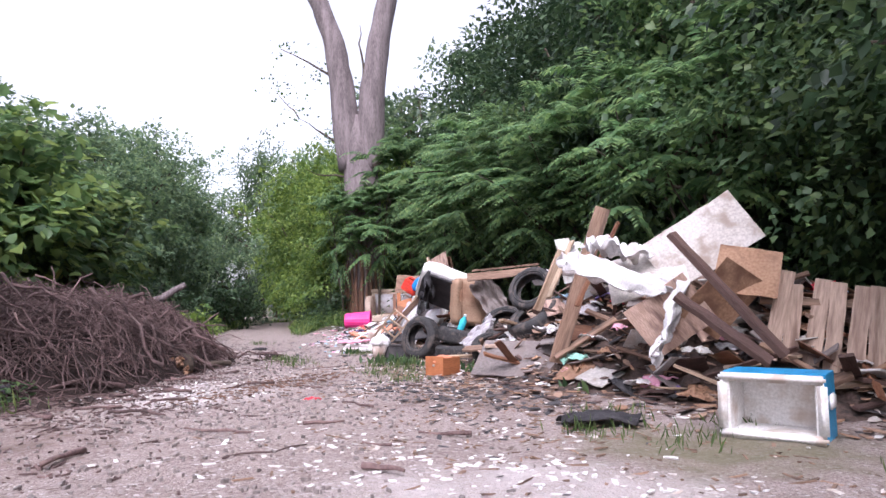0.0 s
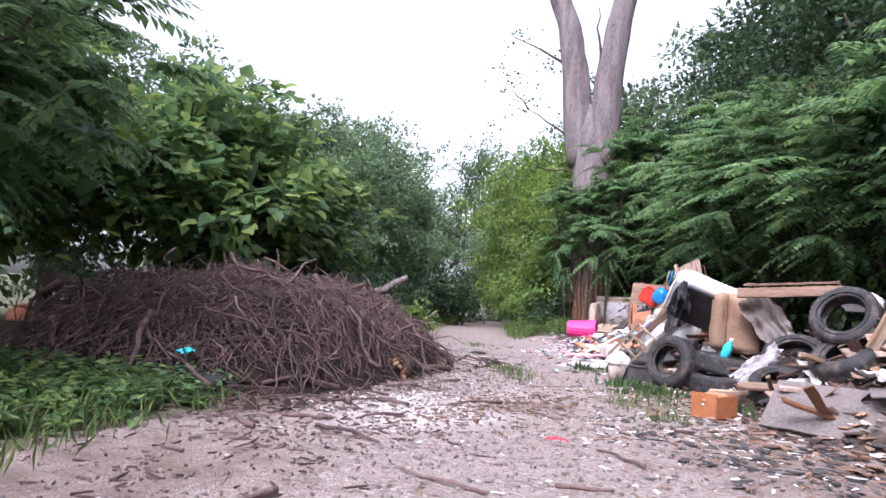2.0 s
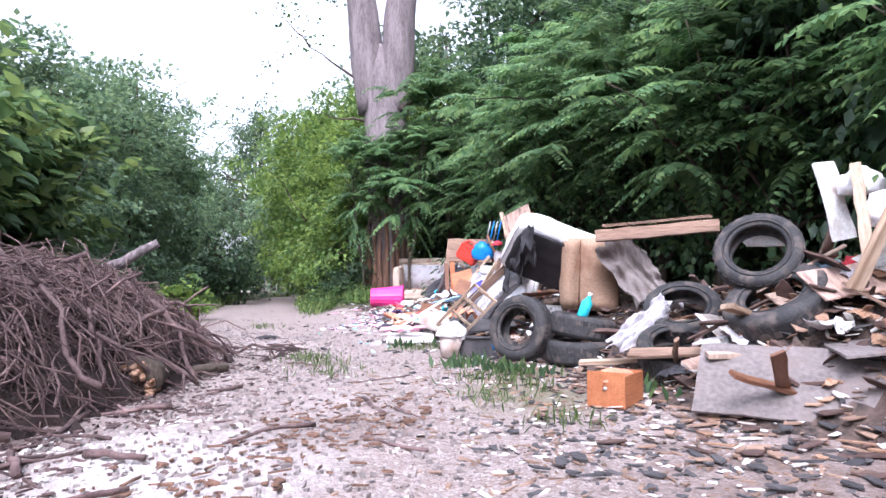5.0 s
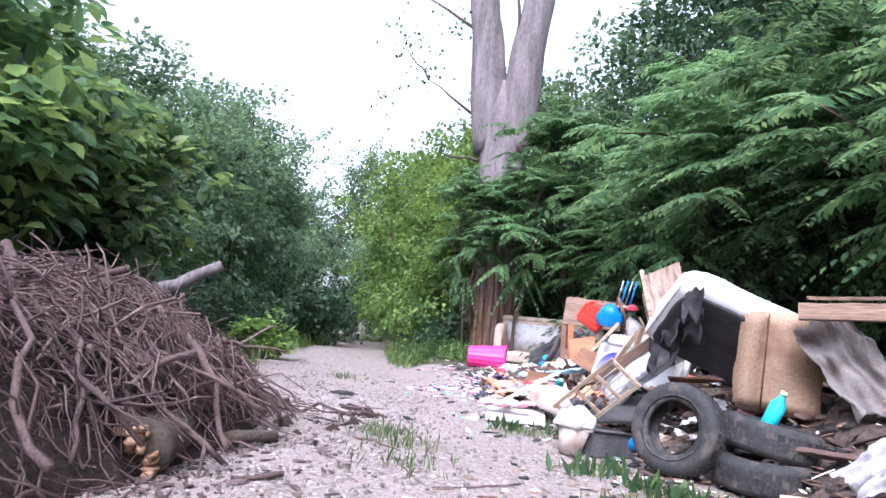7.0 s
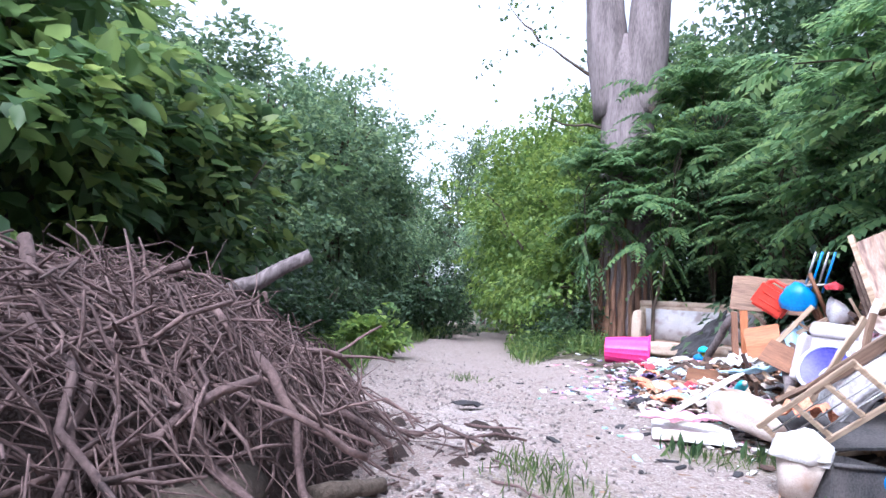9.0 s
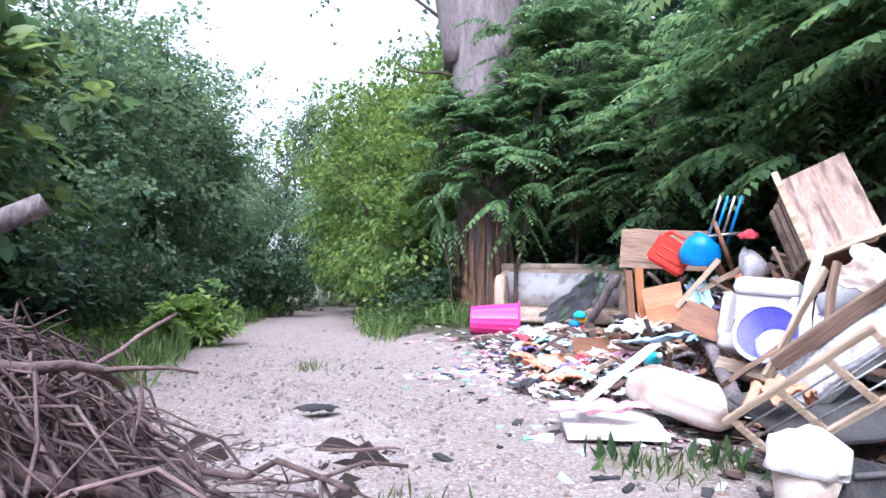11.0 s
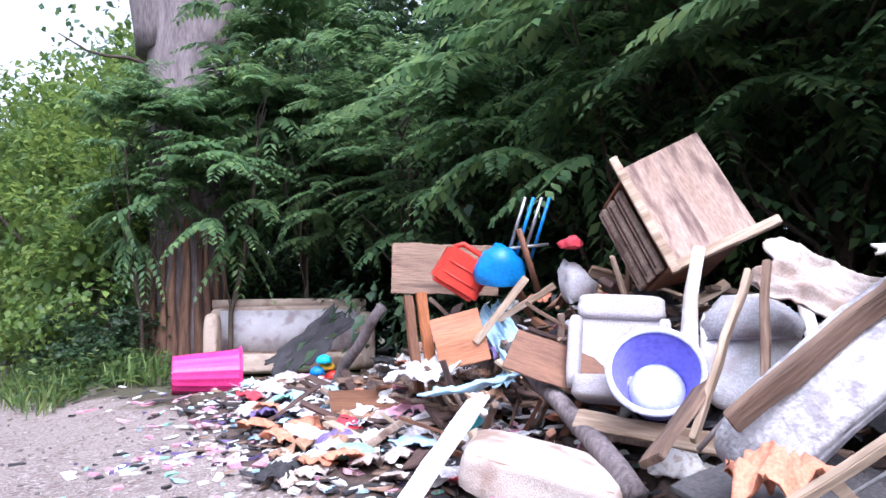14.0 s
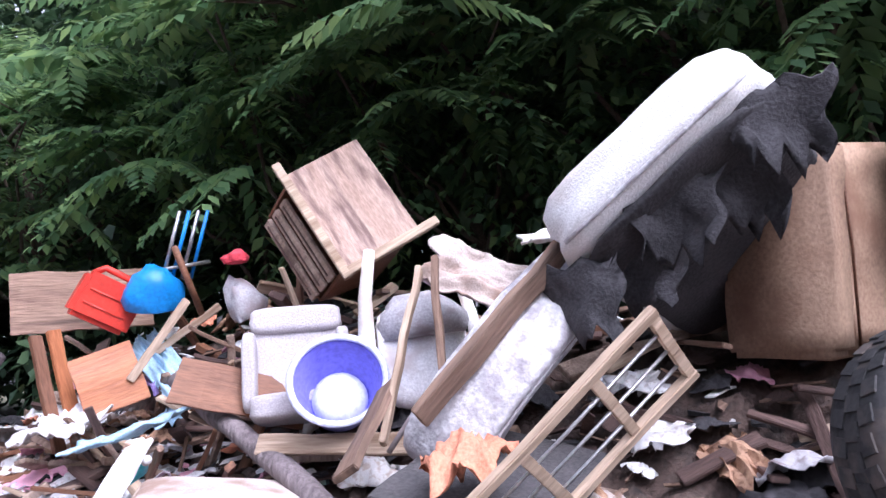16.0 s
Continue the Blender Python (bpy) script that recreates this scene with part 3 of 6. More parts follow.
def frond_mesh(name, seed, mids, outs, material, length=0.78, pairs=10, leaflet=0.165, per=7):
    """Feather-like leaves: rows of narrow leaflets on arched stalks that spray from each middle."""
    rng = np.random.default_rng(seed)
    k = np.repeat(np.arange(len(mids)), per)
    az = rng.random(len(k)) * 2 * np.pi
    d = np.stack([np.cos(az), np.sin(az), rng.uniform(-0.15, 0.35, len(k))], -1) + outs[k] * 0.8
    d /= np.linalg.norm(d, axis=1, keepdims=True)
    ln = length * rng.uniform(0.65, 1.15, len(k))
    t = np.linspace(0.16, 1, pairs)
    p = mids[k][:, None] + d[:, None] * (ln[:, None] * t[None])[..., None]
    p[..., 2] -= 0.42 * (ln[:, None] * t[None] ** 2)
    side = np.cross(d, [0, 0, 1.0])
    side /= np.maximum(np.linalg.norm(side, axis=1, keepdims=True), 1e-6)
    down = d.copy()
    down[:, 2] -= 0.6
    base, along, up, sz = [], [], [], []
    for s in (-1, 1):
        base.append(p.reshape(-1, 3))
        a = s * side[:, None] + 0.45 * down[:, None] - np.array([0, 0, 0.25]) + rng.normal(size=p.shape) * 0.1
        along.append(a.reshape(-1, 3))
        up.append((np.array([0, 0, 1.0]) + 0.3 * d[:, None] + rng.normal(size=p.shape) * 0.15).reshape(-1, 3))
        sz.append((leaflet * (1.1 - 0.55 * t ** 3)[None] * rng.uniform(0.85, 1.15, (len(k), 1))).reshape(-1))
    return leaf_mesh(name, np.concatenate(base), np.concatenate(along), np.concatenate(up), np.concatenate(sz), 0.25, material, fold=0.1)


def trunk_mesh(seed, height, r, mids, limbs=9, lean=0.3):
    rnd = random.Random(seed)
    top = Vector((rnd.uniform(-lean, lean), rnd.uniform(-lean, lean), height * 0.8))
    stem = crooked((0, 0, -0.15), top, 7, 0.03, rnd)
    out = [tube(stem, [r * (1.25 - 0.95 * i / 7) for i in range(8)], 8, 0.08, seed)]
    for _ in range(limbs):
        i = rnd.randint(2, 6)
        m = Vector(mids[rnd.randrange(len(mids))])
        pts = crooked(stem[i], m, 5, 0.06, rnd)
        out.append(tube(pts, [r * 0.45 * (1 - 0.15 * j) for j in range(6)], 6, 0.08, seed))
    return joined(out)


def broadleaf(seed, label, height=7.0, rx=2.4, ry=2.4, zlo=0.4, material=None, size=0.1, count=170, per=85, lobes=False, width=0.36, spread=0.42, name="tree", category="tree", group="trees beside the track"):
    t = thing(name, label, category, pose(0, 0, -50), group)
    me, mids = crown_mesh("crown", seed, count, per, rx, ry, zlo, height, size, width, material or LEAF, spread, lobes)
    part("trunk", trunk_mesh(seed, height, 0.03 * height ** 0.8, mids, 12), BARK_DARK, t)
    c = new("crown", me)
    c.parent = t
    return t


def sumac(seed, label, height=5.0, rx=2.2, count=75, zlo=1.6, per=7, material=None, limbs=22, thick=0.07):
    rng = np.random.default_rng(seed)
    t = thing("sumac_tree", label, "tree", pose(0, 0, -50), "feathery trees over the rubbish")
    mids = clumps(rng, count, rx, rx, zlo, height, 0.5, 0.4)
    outs = mids - np.array([0, 0, (zlo + height) / 2 - 0.6])
    outs /= np.linalg.norm(outs, axis=1, keepdims=True)
    part("trunk", trunk_mesh(seed, height, thick, mids, limbs, 0.5), BARK_DARK, t)
    c = new("crown", frond_mesh("crown", seed, mids, outs, material or LEAF_SUMAC, per=per))
    c.parent = t
    return t


def put(src, rows):
    """Copies of a thing at x, y, scale, height factor, turn; the pattern itself takes the first row."""
    for n, (x, y, s, h, turn) in enumerate(rows):
        m = pose(x, y, gz(x, y) * (1 if abs(y) < 40 else 0), 0, 0, turn) @ Matrix.Diagonal((s, s, s * h, 1))
        if n:
            copy_thing(src, m)
        else:
            src.matrix_basis = m


# right side: dark wall of trees and vines behind the rubbish
put(broadleaf(11, "tall dense dark green tree behind the rubbish", 7.5, 2.3, 2.3, 0.0, LEAF_DARK, 0.135, 260, 62, group="trees behind the rubbish", spread=0.46),
    [(9.3, 5.0, 1.1, 1.15, 10), (8.6, 9.0, 1.05, 1.15, 130), (7.2, 12.6, 1.0, 1.2, 250), (6.0, 16.4, 1.0, 1.15, 60), (4.9, 19.9, 1.0, 1.1, 200), (12.5, 8.5, 1.3, 1.3, 80), (10.5, 14.5, 1.4, 1.3, 300), (8.5, 20.0, 1.4, 1.2, 20), (5.2, 24.5, 1.3, 1.1, 100), (13.0, 2.0, 1.3, 1.2, 150), (9.5, 0.5, 1.2, 1.0, 220), (12.5, 18.5, 1.4, 1.2, 33), (14.5, 12.0, 1.4, 1.2, 77), (15.5, 6.0, 1.4, 1.2, 11), (8.6, 25.5, 1.4, 1.1, 190), (2.6, 26.2, 1.1, 0.75, 15), (4.2, 29.0, 1.3, 0.8, 95), (0.9, 28.2, 1.1, 0.7, 240), (3.0, 23.6, 0.75, 0.55, 60), (6.9, 22.2, 1.1, 1.0, 280)])
put(broadleaf(12, "rounded vine-covered green shrub tree with small leaves", 5.2, 1.9, 1.9, 0.6, LEAF, 0.1, 200, 70, width=0.44, spread=0.34, name="vine_shrub", group="trees behind the rubbish"),
    [(7.6, 7.6, 1.05, 1.15, 0), (6.7, 10.9, 1.0, 1.15, 90), (5.3, 14.6, 0.95, 1.1, 200), (8.4, 4.6, 1.0, 1.0, 310), (4.6, 17.6, 0.9, 1.0, 45)])
put(sumac(21, "feathery-leaved sumac tree leaning over the rubbish", 5.0, 2.1, 110, 1.7, 5),
    [(4.7, 15.6, 1.0, 1.0, 0), (3.9, 18.3, 1.05, 1.05, 140), (5.4, 12.9, 1.0, 1.0, 260), (2.4, 20.6, 0.95, 1.0, 70), (2.9, 22.4, 1.0, 1.0, 330), (6.4, 10.0, 0.95, 1.05, 190), (4.0, 17.0, 1.05, 1.1, 30), (4.9, 13.9, 1.0, 1.05, 210)])
put(sumac(22, "young feathery-leaved sumac growing round the dead trunk", 3.9, 1.2, 52, 1.7, 5, LEAF_SUMAC, 9, 0.035),
    [(-0.2, 21.7, 1.0, 1.22, 0), (0.9, 22.0, 1.1, 1.25, 120), (-1.4, 21.9, 0.75, 1.25, 240)])
# left side
put(broadleaf(13, "large-leaved catalpa tree with bright hanging leaves", 4.9, 2.2, 2.2, 0.9, LEAF_CATALPA, 0.235, 190, 24, True, 0.42, 0.36, "catalpa_tree", group="trees beside the track"),
    [(-5.9, 11.6, 1.0, 1.03, 0), (-7.6, 8.6, 1.15, 1.03, 150), (-6.2, 14.9, 0.85, 0.95, 230)])
put(sumac(23, "feathery-leaved sumac tree at the edge of the clearing", 4.6, 1.9, 80, 1.3, 6, LEAF_SUMAC),
    [(-3.6, 4.8, 1.0, 1.0, 0), (-5.6, 6.6, 1.1, 1.1, 100)])
put(broadleaf(14, "leafy green tree beside the track", 7.0, 2.3, 2.3, 0.3, LEAF_HAZED, 0.15, 250, 60, spread=0.38),
    [(-8.6, 17.4, 1.0, 0.93, 0), (-9.7, 22.6, 1.05, 1.12, 60), (-11.2, 27.4, 1.15, 1.2, 200), (-12.0, 31.6, 1.2, 1.15, 110), (-14.6, 36.0, 1.1, 1.1, 300), (-16.8, 42.0, 1.1, 1.1, 20), (-13.5, 20.0, 1.2, 1.15, 250), (-10.8, 12.5, 1.1, 1.05, 170), (-19.5, 50.0, 1.2, 1.1, 80), (-10.5, 6.0, 1.1, 1.0, 320), (-8.0, 1.5, 1.0, 1.0, 40), (-16.0, 27.0, 1.3, 1.1, 10)])
# right of the far track
put(broadleaf(15, "bright yellow-green shrub beside the far track", 3.6, 1.3, 1.3, 0.05, LEAF_BRIGHT, 0.12, 120, 60, name="bright_shrub", category="shrub", group="bright shrubs beside the track", spread=0.32),
    [(-2.25, 23.3, 1.05, 1.05, 0), (-3.1, 25.8, 1.2, 1.15, 80), (-1.7, 25.4, 1.4, 1.25, 300), (-4.2, 29.0, 1.45, 1.2, 160), (-2.8, 30.5, 1.7, 1.25, 110), (-5.6, 33.0, 1.55, 1.25, 240), (-7.5, 38.0, 1.7, 1.2, 20)])
put(broadleaf(16, "distant leafy tree closing the end of the track", 7.5, 2.6, 2.6, 0.0, LEAF_HAZED, 0.16, 150, 60, group="far trees"),
    [(-14.5, 55.0, 1.2, 1.2, 0), (-11.0, 50.0, 1.1, 1.15, 90), (-18.0, 62.0, 1.4, 1.2, 180), (-9.0, 44.0, 1.1, 1.1, 270), (-0.5, 30.0, 1.1, 1.0, 45), (-3.5, 37.0, 1.1, 0.95, 130), (2.5, 30.5, 1.2, 1.1, 220), (-23.0, 60.0, 1.4, 0.9, 30), (-13.0, 66.0, 1.5, 0.85, 300), (-6.0, 56.0, 1.5, 0.9, 10)])
put(broadleaf(17, "low green bush at the edge of the track", 1.5, 0.8, 0.8, 0.0, LEAF_DARK, 0.1, 45, 55, name="bush", category="bush", group="low bushes", spread=0.22),
    [(-6.5, 19.6, 1.1, 0.8, 0), (-8.0, 24.0, 1.2, 1.0, 80), (-7.9, 28.5, 1.4, 1.5, 170), (-1.9, 22.4, 0.8, 1.1, 30), (-2.5, 24.2, 1.0, 1.0, 260), (-5.0, 14.4, 1.0, 0.9, 10), (-6.2, 17.0, 1.2, 1.2, 200), (-9.5, 34.0, 1.4, 1.5, 0), (7.4, 17.0, 1.8, 1.5, 10), (6.2, 18.8, 1.8, 1.5, 100), (8.6, 13.4, 1.8, 1.6, 200), (9.4, 10.0, 1.8, 1.6, 150), (4.2, 22.6, 1.7, 1.3, 60), (1.6, 23.4, 1.5, 1.2, 15), (3.6, 20.2, 1.6, 1.3, 70), (5.0, 18.4, 1.6, 1.3, 190), (6.6, 14.6, 1.6, 1.5, 300), (7.6, 11.0, 1.6, 1.5, 20), (8.4, 7.4, 1.5, 1.4, 120)])
put(broadleaf(19, "light green broad-leaved sapling on the far verge", 1.35, 0.75, 0.75, 0.25, LEAF_BRIGHT, 0.2, 50, 12, True, 0.42, 0.26, "sapling", "sapling", "saplings on the verge"),
    [(-5.3, 19.4, 0.75, 0.9, 0), (-5.5, 16.4, 0.6, 0.8, 120)])
# behind the camera
put(broadleaf(18, "leafy tree behind the start of the track", 7.0, 2.6, 2.6, 0.3, LEAF_DARK, 0.16, 110, 55),
    [(-6.0, -5.0, 1.2, 1.0, 0), (0.0, -9.0, 1.3, 1.0, 90), (7.0, -8.0, 1.3, 1.0, 180), (11.5, -4.0, 1.3, 1.0, 270)])


def dead_tree():
    t = thing("dead_tree", "huge dead double-stemmed tree with grey bark and a torn rotten wound", "tree", pose(-0.85, 22.85, 0.3))

    def stem(name, pts, rad, seed):
        """A thick furrowed stem."""
        v, e, f = tube(pts, rad, 28, 0.0, seed, True)
        bm = bmesh.new()
        vs = [bm.verts.new(p) for p in v]
        for q in f:
            bm.faces.new([vs[i] for i in q])
        bmesh.ops.subdivide_edges(bm, edges=[e2 for e2 in bm.edges if abs(e2.verts[0].co.z - e2.verts[1].co.z) > 0.2], cuts=3)
        for w in bm.verts:
            p = w.co.copy()
            f2 = noise.noise(Vector((p.x * 5, p.y * 5, p.z * 0.7))) * 0.05 + 0.035 * abs(noise.noise(Vector((p.x * 13, p.y * 13, p.z * 1.2))))
            w.co += Vector((p.x, p.y, 0)).normalized() * f2
        return part(name, bm, BARK, t)

    stem("trunk", [(0.08, 0, -0.3), (0.06, 0, 0.4), (0.0, 0, 1.6), (-0.05, 0, 3.0), (-0.1, 0, 4.6), (-0.25, 0, 6.0), (-0.3, 0, 7.1)], [0.7, 0.62, 0.58, 0.58, 0.6, 0.5, 0.2], 1)
    stem("stem", [(-0.5, 0, 5.2), (-0.62, 0, 6.6), (-0.75, 0, 8.0), (-1.0, -0.1, 9.6), (-1.5, -0.1, 11.0), (-2.3, -0.2, 12.6), (-3.0, -0.2, 14.0)], [0.4, 0.46, 0.42, 0.36, 0.3, 0.26, 0.2], 2)
    stem("stem", [(0.12, 0, 5.2), (0.2, 0, 6.6), (0.3, 0, 8.0), (0.5, 0.1, 9.8), (0.85, 0.2, 11.6), (1.0, 0.3, 13.4), (1.2, 0.3, 15.0)], [0.4, 0.46, 0.42, 0.36, 0.33, 0.3, 0.25], 3)
    rnd = random.Random(5)
    for k in range(9):
        a = -2.6 + 2.0 * k / 8
        h = rnd.uniform(2.2, 3.0) * (1 - 0.25 * abs(k - 4) / 4)
        r = 0.62 + 0.03 * rnd.random()
        base = (0.05 + (r + 0.1) * math.cos(a), (r + 0.1) * math.sin(a), -0.25)
        top = (r * math.cos(a + 0.06) - 0.03, r * math.sin(a + 0.06), h)
        part("torn_wood", tube(crooked(base, top, 7, 0.012, rnd), [rnd.uniform(0.06, 0.13) * (1.1 - 0.12 * i) for i in range(8)], 7, 0.2, k), HEARTWOOD, t, "torn reddish heartwood")
    for a, b, r in (((-0.6, 0, 8.2), (-2.8, -0.4, 9.4), 0.06), ((-0.6, 0, 6.0), (-2.1, -0.6, 6.9), 0.05), ((-2.1, -0.6, 6.9), (-2.9, -0.6, 7.9), 0.03), ((0.1, -0.1, 8.0), (-0.1, -0.2, 10.2), 0.06), ((-0.4, 0, 4.9), (-1.9, -0.5, 5.2), 0.04), ((0.4, -0.4, 5.2), (0.95, -0.5, 5.7), 0.12)):
        part("dead_limb", tube(crooked(a, b, 6, 0.05, rnd), [r * (1 - 0.13 * i) for i in range(7)], 6, 0.15), BARK_DARK, t)
    rng = np.random.default_rng(8)
    mids = np.array([(-2.6, -0.5, 9.3), (-2.1, -0.6, 7.2), (-2.9, -0.6, 8.0), (-1.7, -0.5, 5.4), (-3.2, -0.4, 6.6), (-1.6, -0.4, 8.6)])
    k = rng.integers(0, 6, 170)
    base = mids[k] + rng.normal(size=(170, 3)) * 0.28
    me = leaf_mesh("sparse_leaves", base, rng.normal(size=(170, 3)), rng.normal(size=(170, 3)), np.full(170, 0.12), 0.4, LEAF)
    c = new("sparse_leaves", me)
    c.parent = t


dead_tree()


def blades(name, label, spots, tall, wide, per, seed, material=GRASS, broad=0.05, kind="stuff"):
    rng = np.random.default_rng(seed)
    spots = np.repeat(np.array(spots), per, 0)
    spots = spots + rng.normal(size=spots.shape) * wide
    z = ground_z(spots[:, 0], spots[:, 1]) - 0.01
    base = np.column_stack([spots, z])
    along = rng.normal(size=base.shape) * 0.38 + np.array([0, 0, 1.0])
    me = leaf_mesh(name, base, along, rng.normal(size=base.shape), tall * rng.uniform(0.4, 1.2, len(base)), broad, material, fold=0.3)
    return tagged(new(name, me), label, "grass", kind=kind)


def leafy(name, label, spots, tall, size, seed, material=LEAF_CATALPA, leaves=13, spread=0.3):
    """Broad-leaved weeds: leaves in whorls up short stalks."""
    rng = np.random.default_rng(seed)
    spots = np.array(spots)
    k = np.repeat(np.arange(len(spots)), leaves)
    t = rng.random(len(k))
    az = rng.random(len(k)) * 2 * np.pi
    high = (tall * rng.uniform(0.5, 1.2, len(spots)))[k]
    lean = rng.normal(size=(len(spots), 2))[k] * spread * 0.4
    x = spots[k, 0] + lean[:, 0] * t * high + 0.02 * np.cos(az)
    y = spots[k, 1] + lean[:, 1] * t * high + 0.02 * np.sin(az)
    base = np.column_stack([x, y, ground_z(x, y) + 0.02 + t * high])
    along = np.stack([np.cos(az), np.sin(az), rng.normal(0.15, 0.3, len(k))], -1)
    up = np.array([0, 0, 1.0]) + rng.normal(size=base.shape) * 0.25
    me = leaf_mesh(name, base, along, up, size * (1.25 - 0.6 * t) * rng.uniform(0.7, 1.2, len(k)), 0.3, material, True)
    return tagged(new(name, me), label, "weeds", kind="stuff")


def verge_spots(seed, n, y0, y1, s0, s1):
    rng = np.random.default_rng(seed)
    y = rng.uniform(y0, y1, n) + rng.normal(0, 0.35, n)
    s = rng.uniform(s0, s1, n) + rng.normal(0, 0.12, n)
    keep = np.sin(2.3 * s + 1.1 * y) * np.cos(1.7 * y - s) + rng.normal(0, 0.7, n) > -0.75
    return np.column_stack([track_x(y) + s, y])[keep]


blades("verge_grass", "tall green grass along the far verge", verge_spots(1, 900, 12.6, 34, -4.6, -1.75), 0.36, 0.12, 16, 1)
blades("verge_grass", "green grass round the dead tree", verge_spots(2, 420, 20.6, 36, 1.25, 2.9), 0.4, 0.1, 14, 2)
leafy("weeds", "lush broad-leaved green weeds at the edge of the clearing", verge_spots(3, 520, 4.2, 7.0, -5.2, -2.75), 0.26, 0.12, 3, LEAF_CATALPA)
leafy("weeds", "leafy green weeds in front of the brush", verge_spots(6, 70, 6.0, 7.0, -3.0, -2.2), 0.22, 0.09, 6, LEAF)
leafy("weeds", "pale green weeds along the far verge", verge_spots(16, 500, 12.4, 26, -4.4, -2.0), 0.42, 0.1, 16, LEAF_BRIGHT)
leafy("weeds", "broad-leaved weeds under the dead tree", verge_spots(17, 240, 20.5, 27, 1.3, 2.6), 0.5, 0.12, 17, LEAF_CATALPA)
blades("verge_grass", "thin grass among the weeds of the clearing", verge_spots(18, 160, 4.2, 7.0, -4.6, -2.3), 0.22, 0.16, 12, 18)
blades("grass_tuft", "sparse grass tufts on the gravel", [(-0.15, 12.0), (0.0, 11.6), (-0.35, 12.3), (0.35, 10.9), (1.75, 10.4), (2.0, 10.6), (2.2, 10.2), (1.9, 9.6), (4.7, 5.2), (5.2, 5.7), (4.4, 6.0), (4.1, 5.4), (2.3, 8.9), (-2.4, 17.0), (1.2, 13.4), (0.9, 13.2), (5.9, 4.4)], 0.13, 0.16, 60, 4)
blades("tall_weed", "leafy green weeds among the rubbish", [(2.05, 11.1), (2.25, 11.0), (1.9, 11.2), (3.1, 9.9), (3.4, 9.5), (4.4, 7.9), (1.55, 11.75), (1.62, 11.8), (1.3, 13.3), (0.7, 13.4)], 0.16, 0.12, 26, 5, LEAF, 0.16)


# ---- brush pile ----
def brush_h(x, y):
    c, s = math.cos(0.12), math.sin(0.12)
    dx, dy = x + 3.2, y - 9.85
    u, v = (dx * c + dy * s) / 2.3, (-dx * s + dy * c) / 3.4
    r = (np.abs(u) ** 2.6 + np.abs(v) ** 2.6) ** (1 / 2.6)
    return 1.12 * np.clip(1 - r ** 2.4, 0, 1) ** 0.6 * (1 + 0.12 * np.sin(2.3 * x + y) * np.cos(1.9 * y))


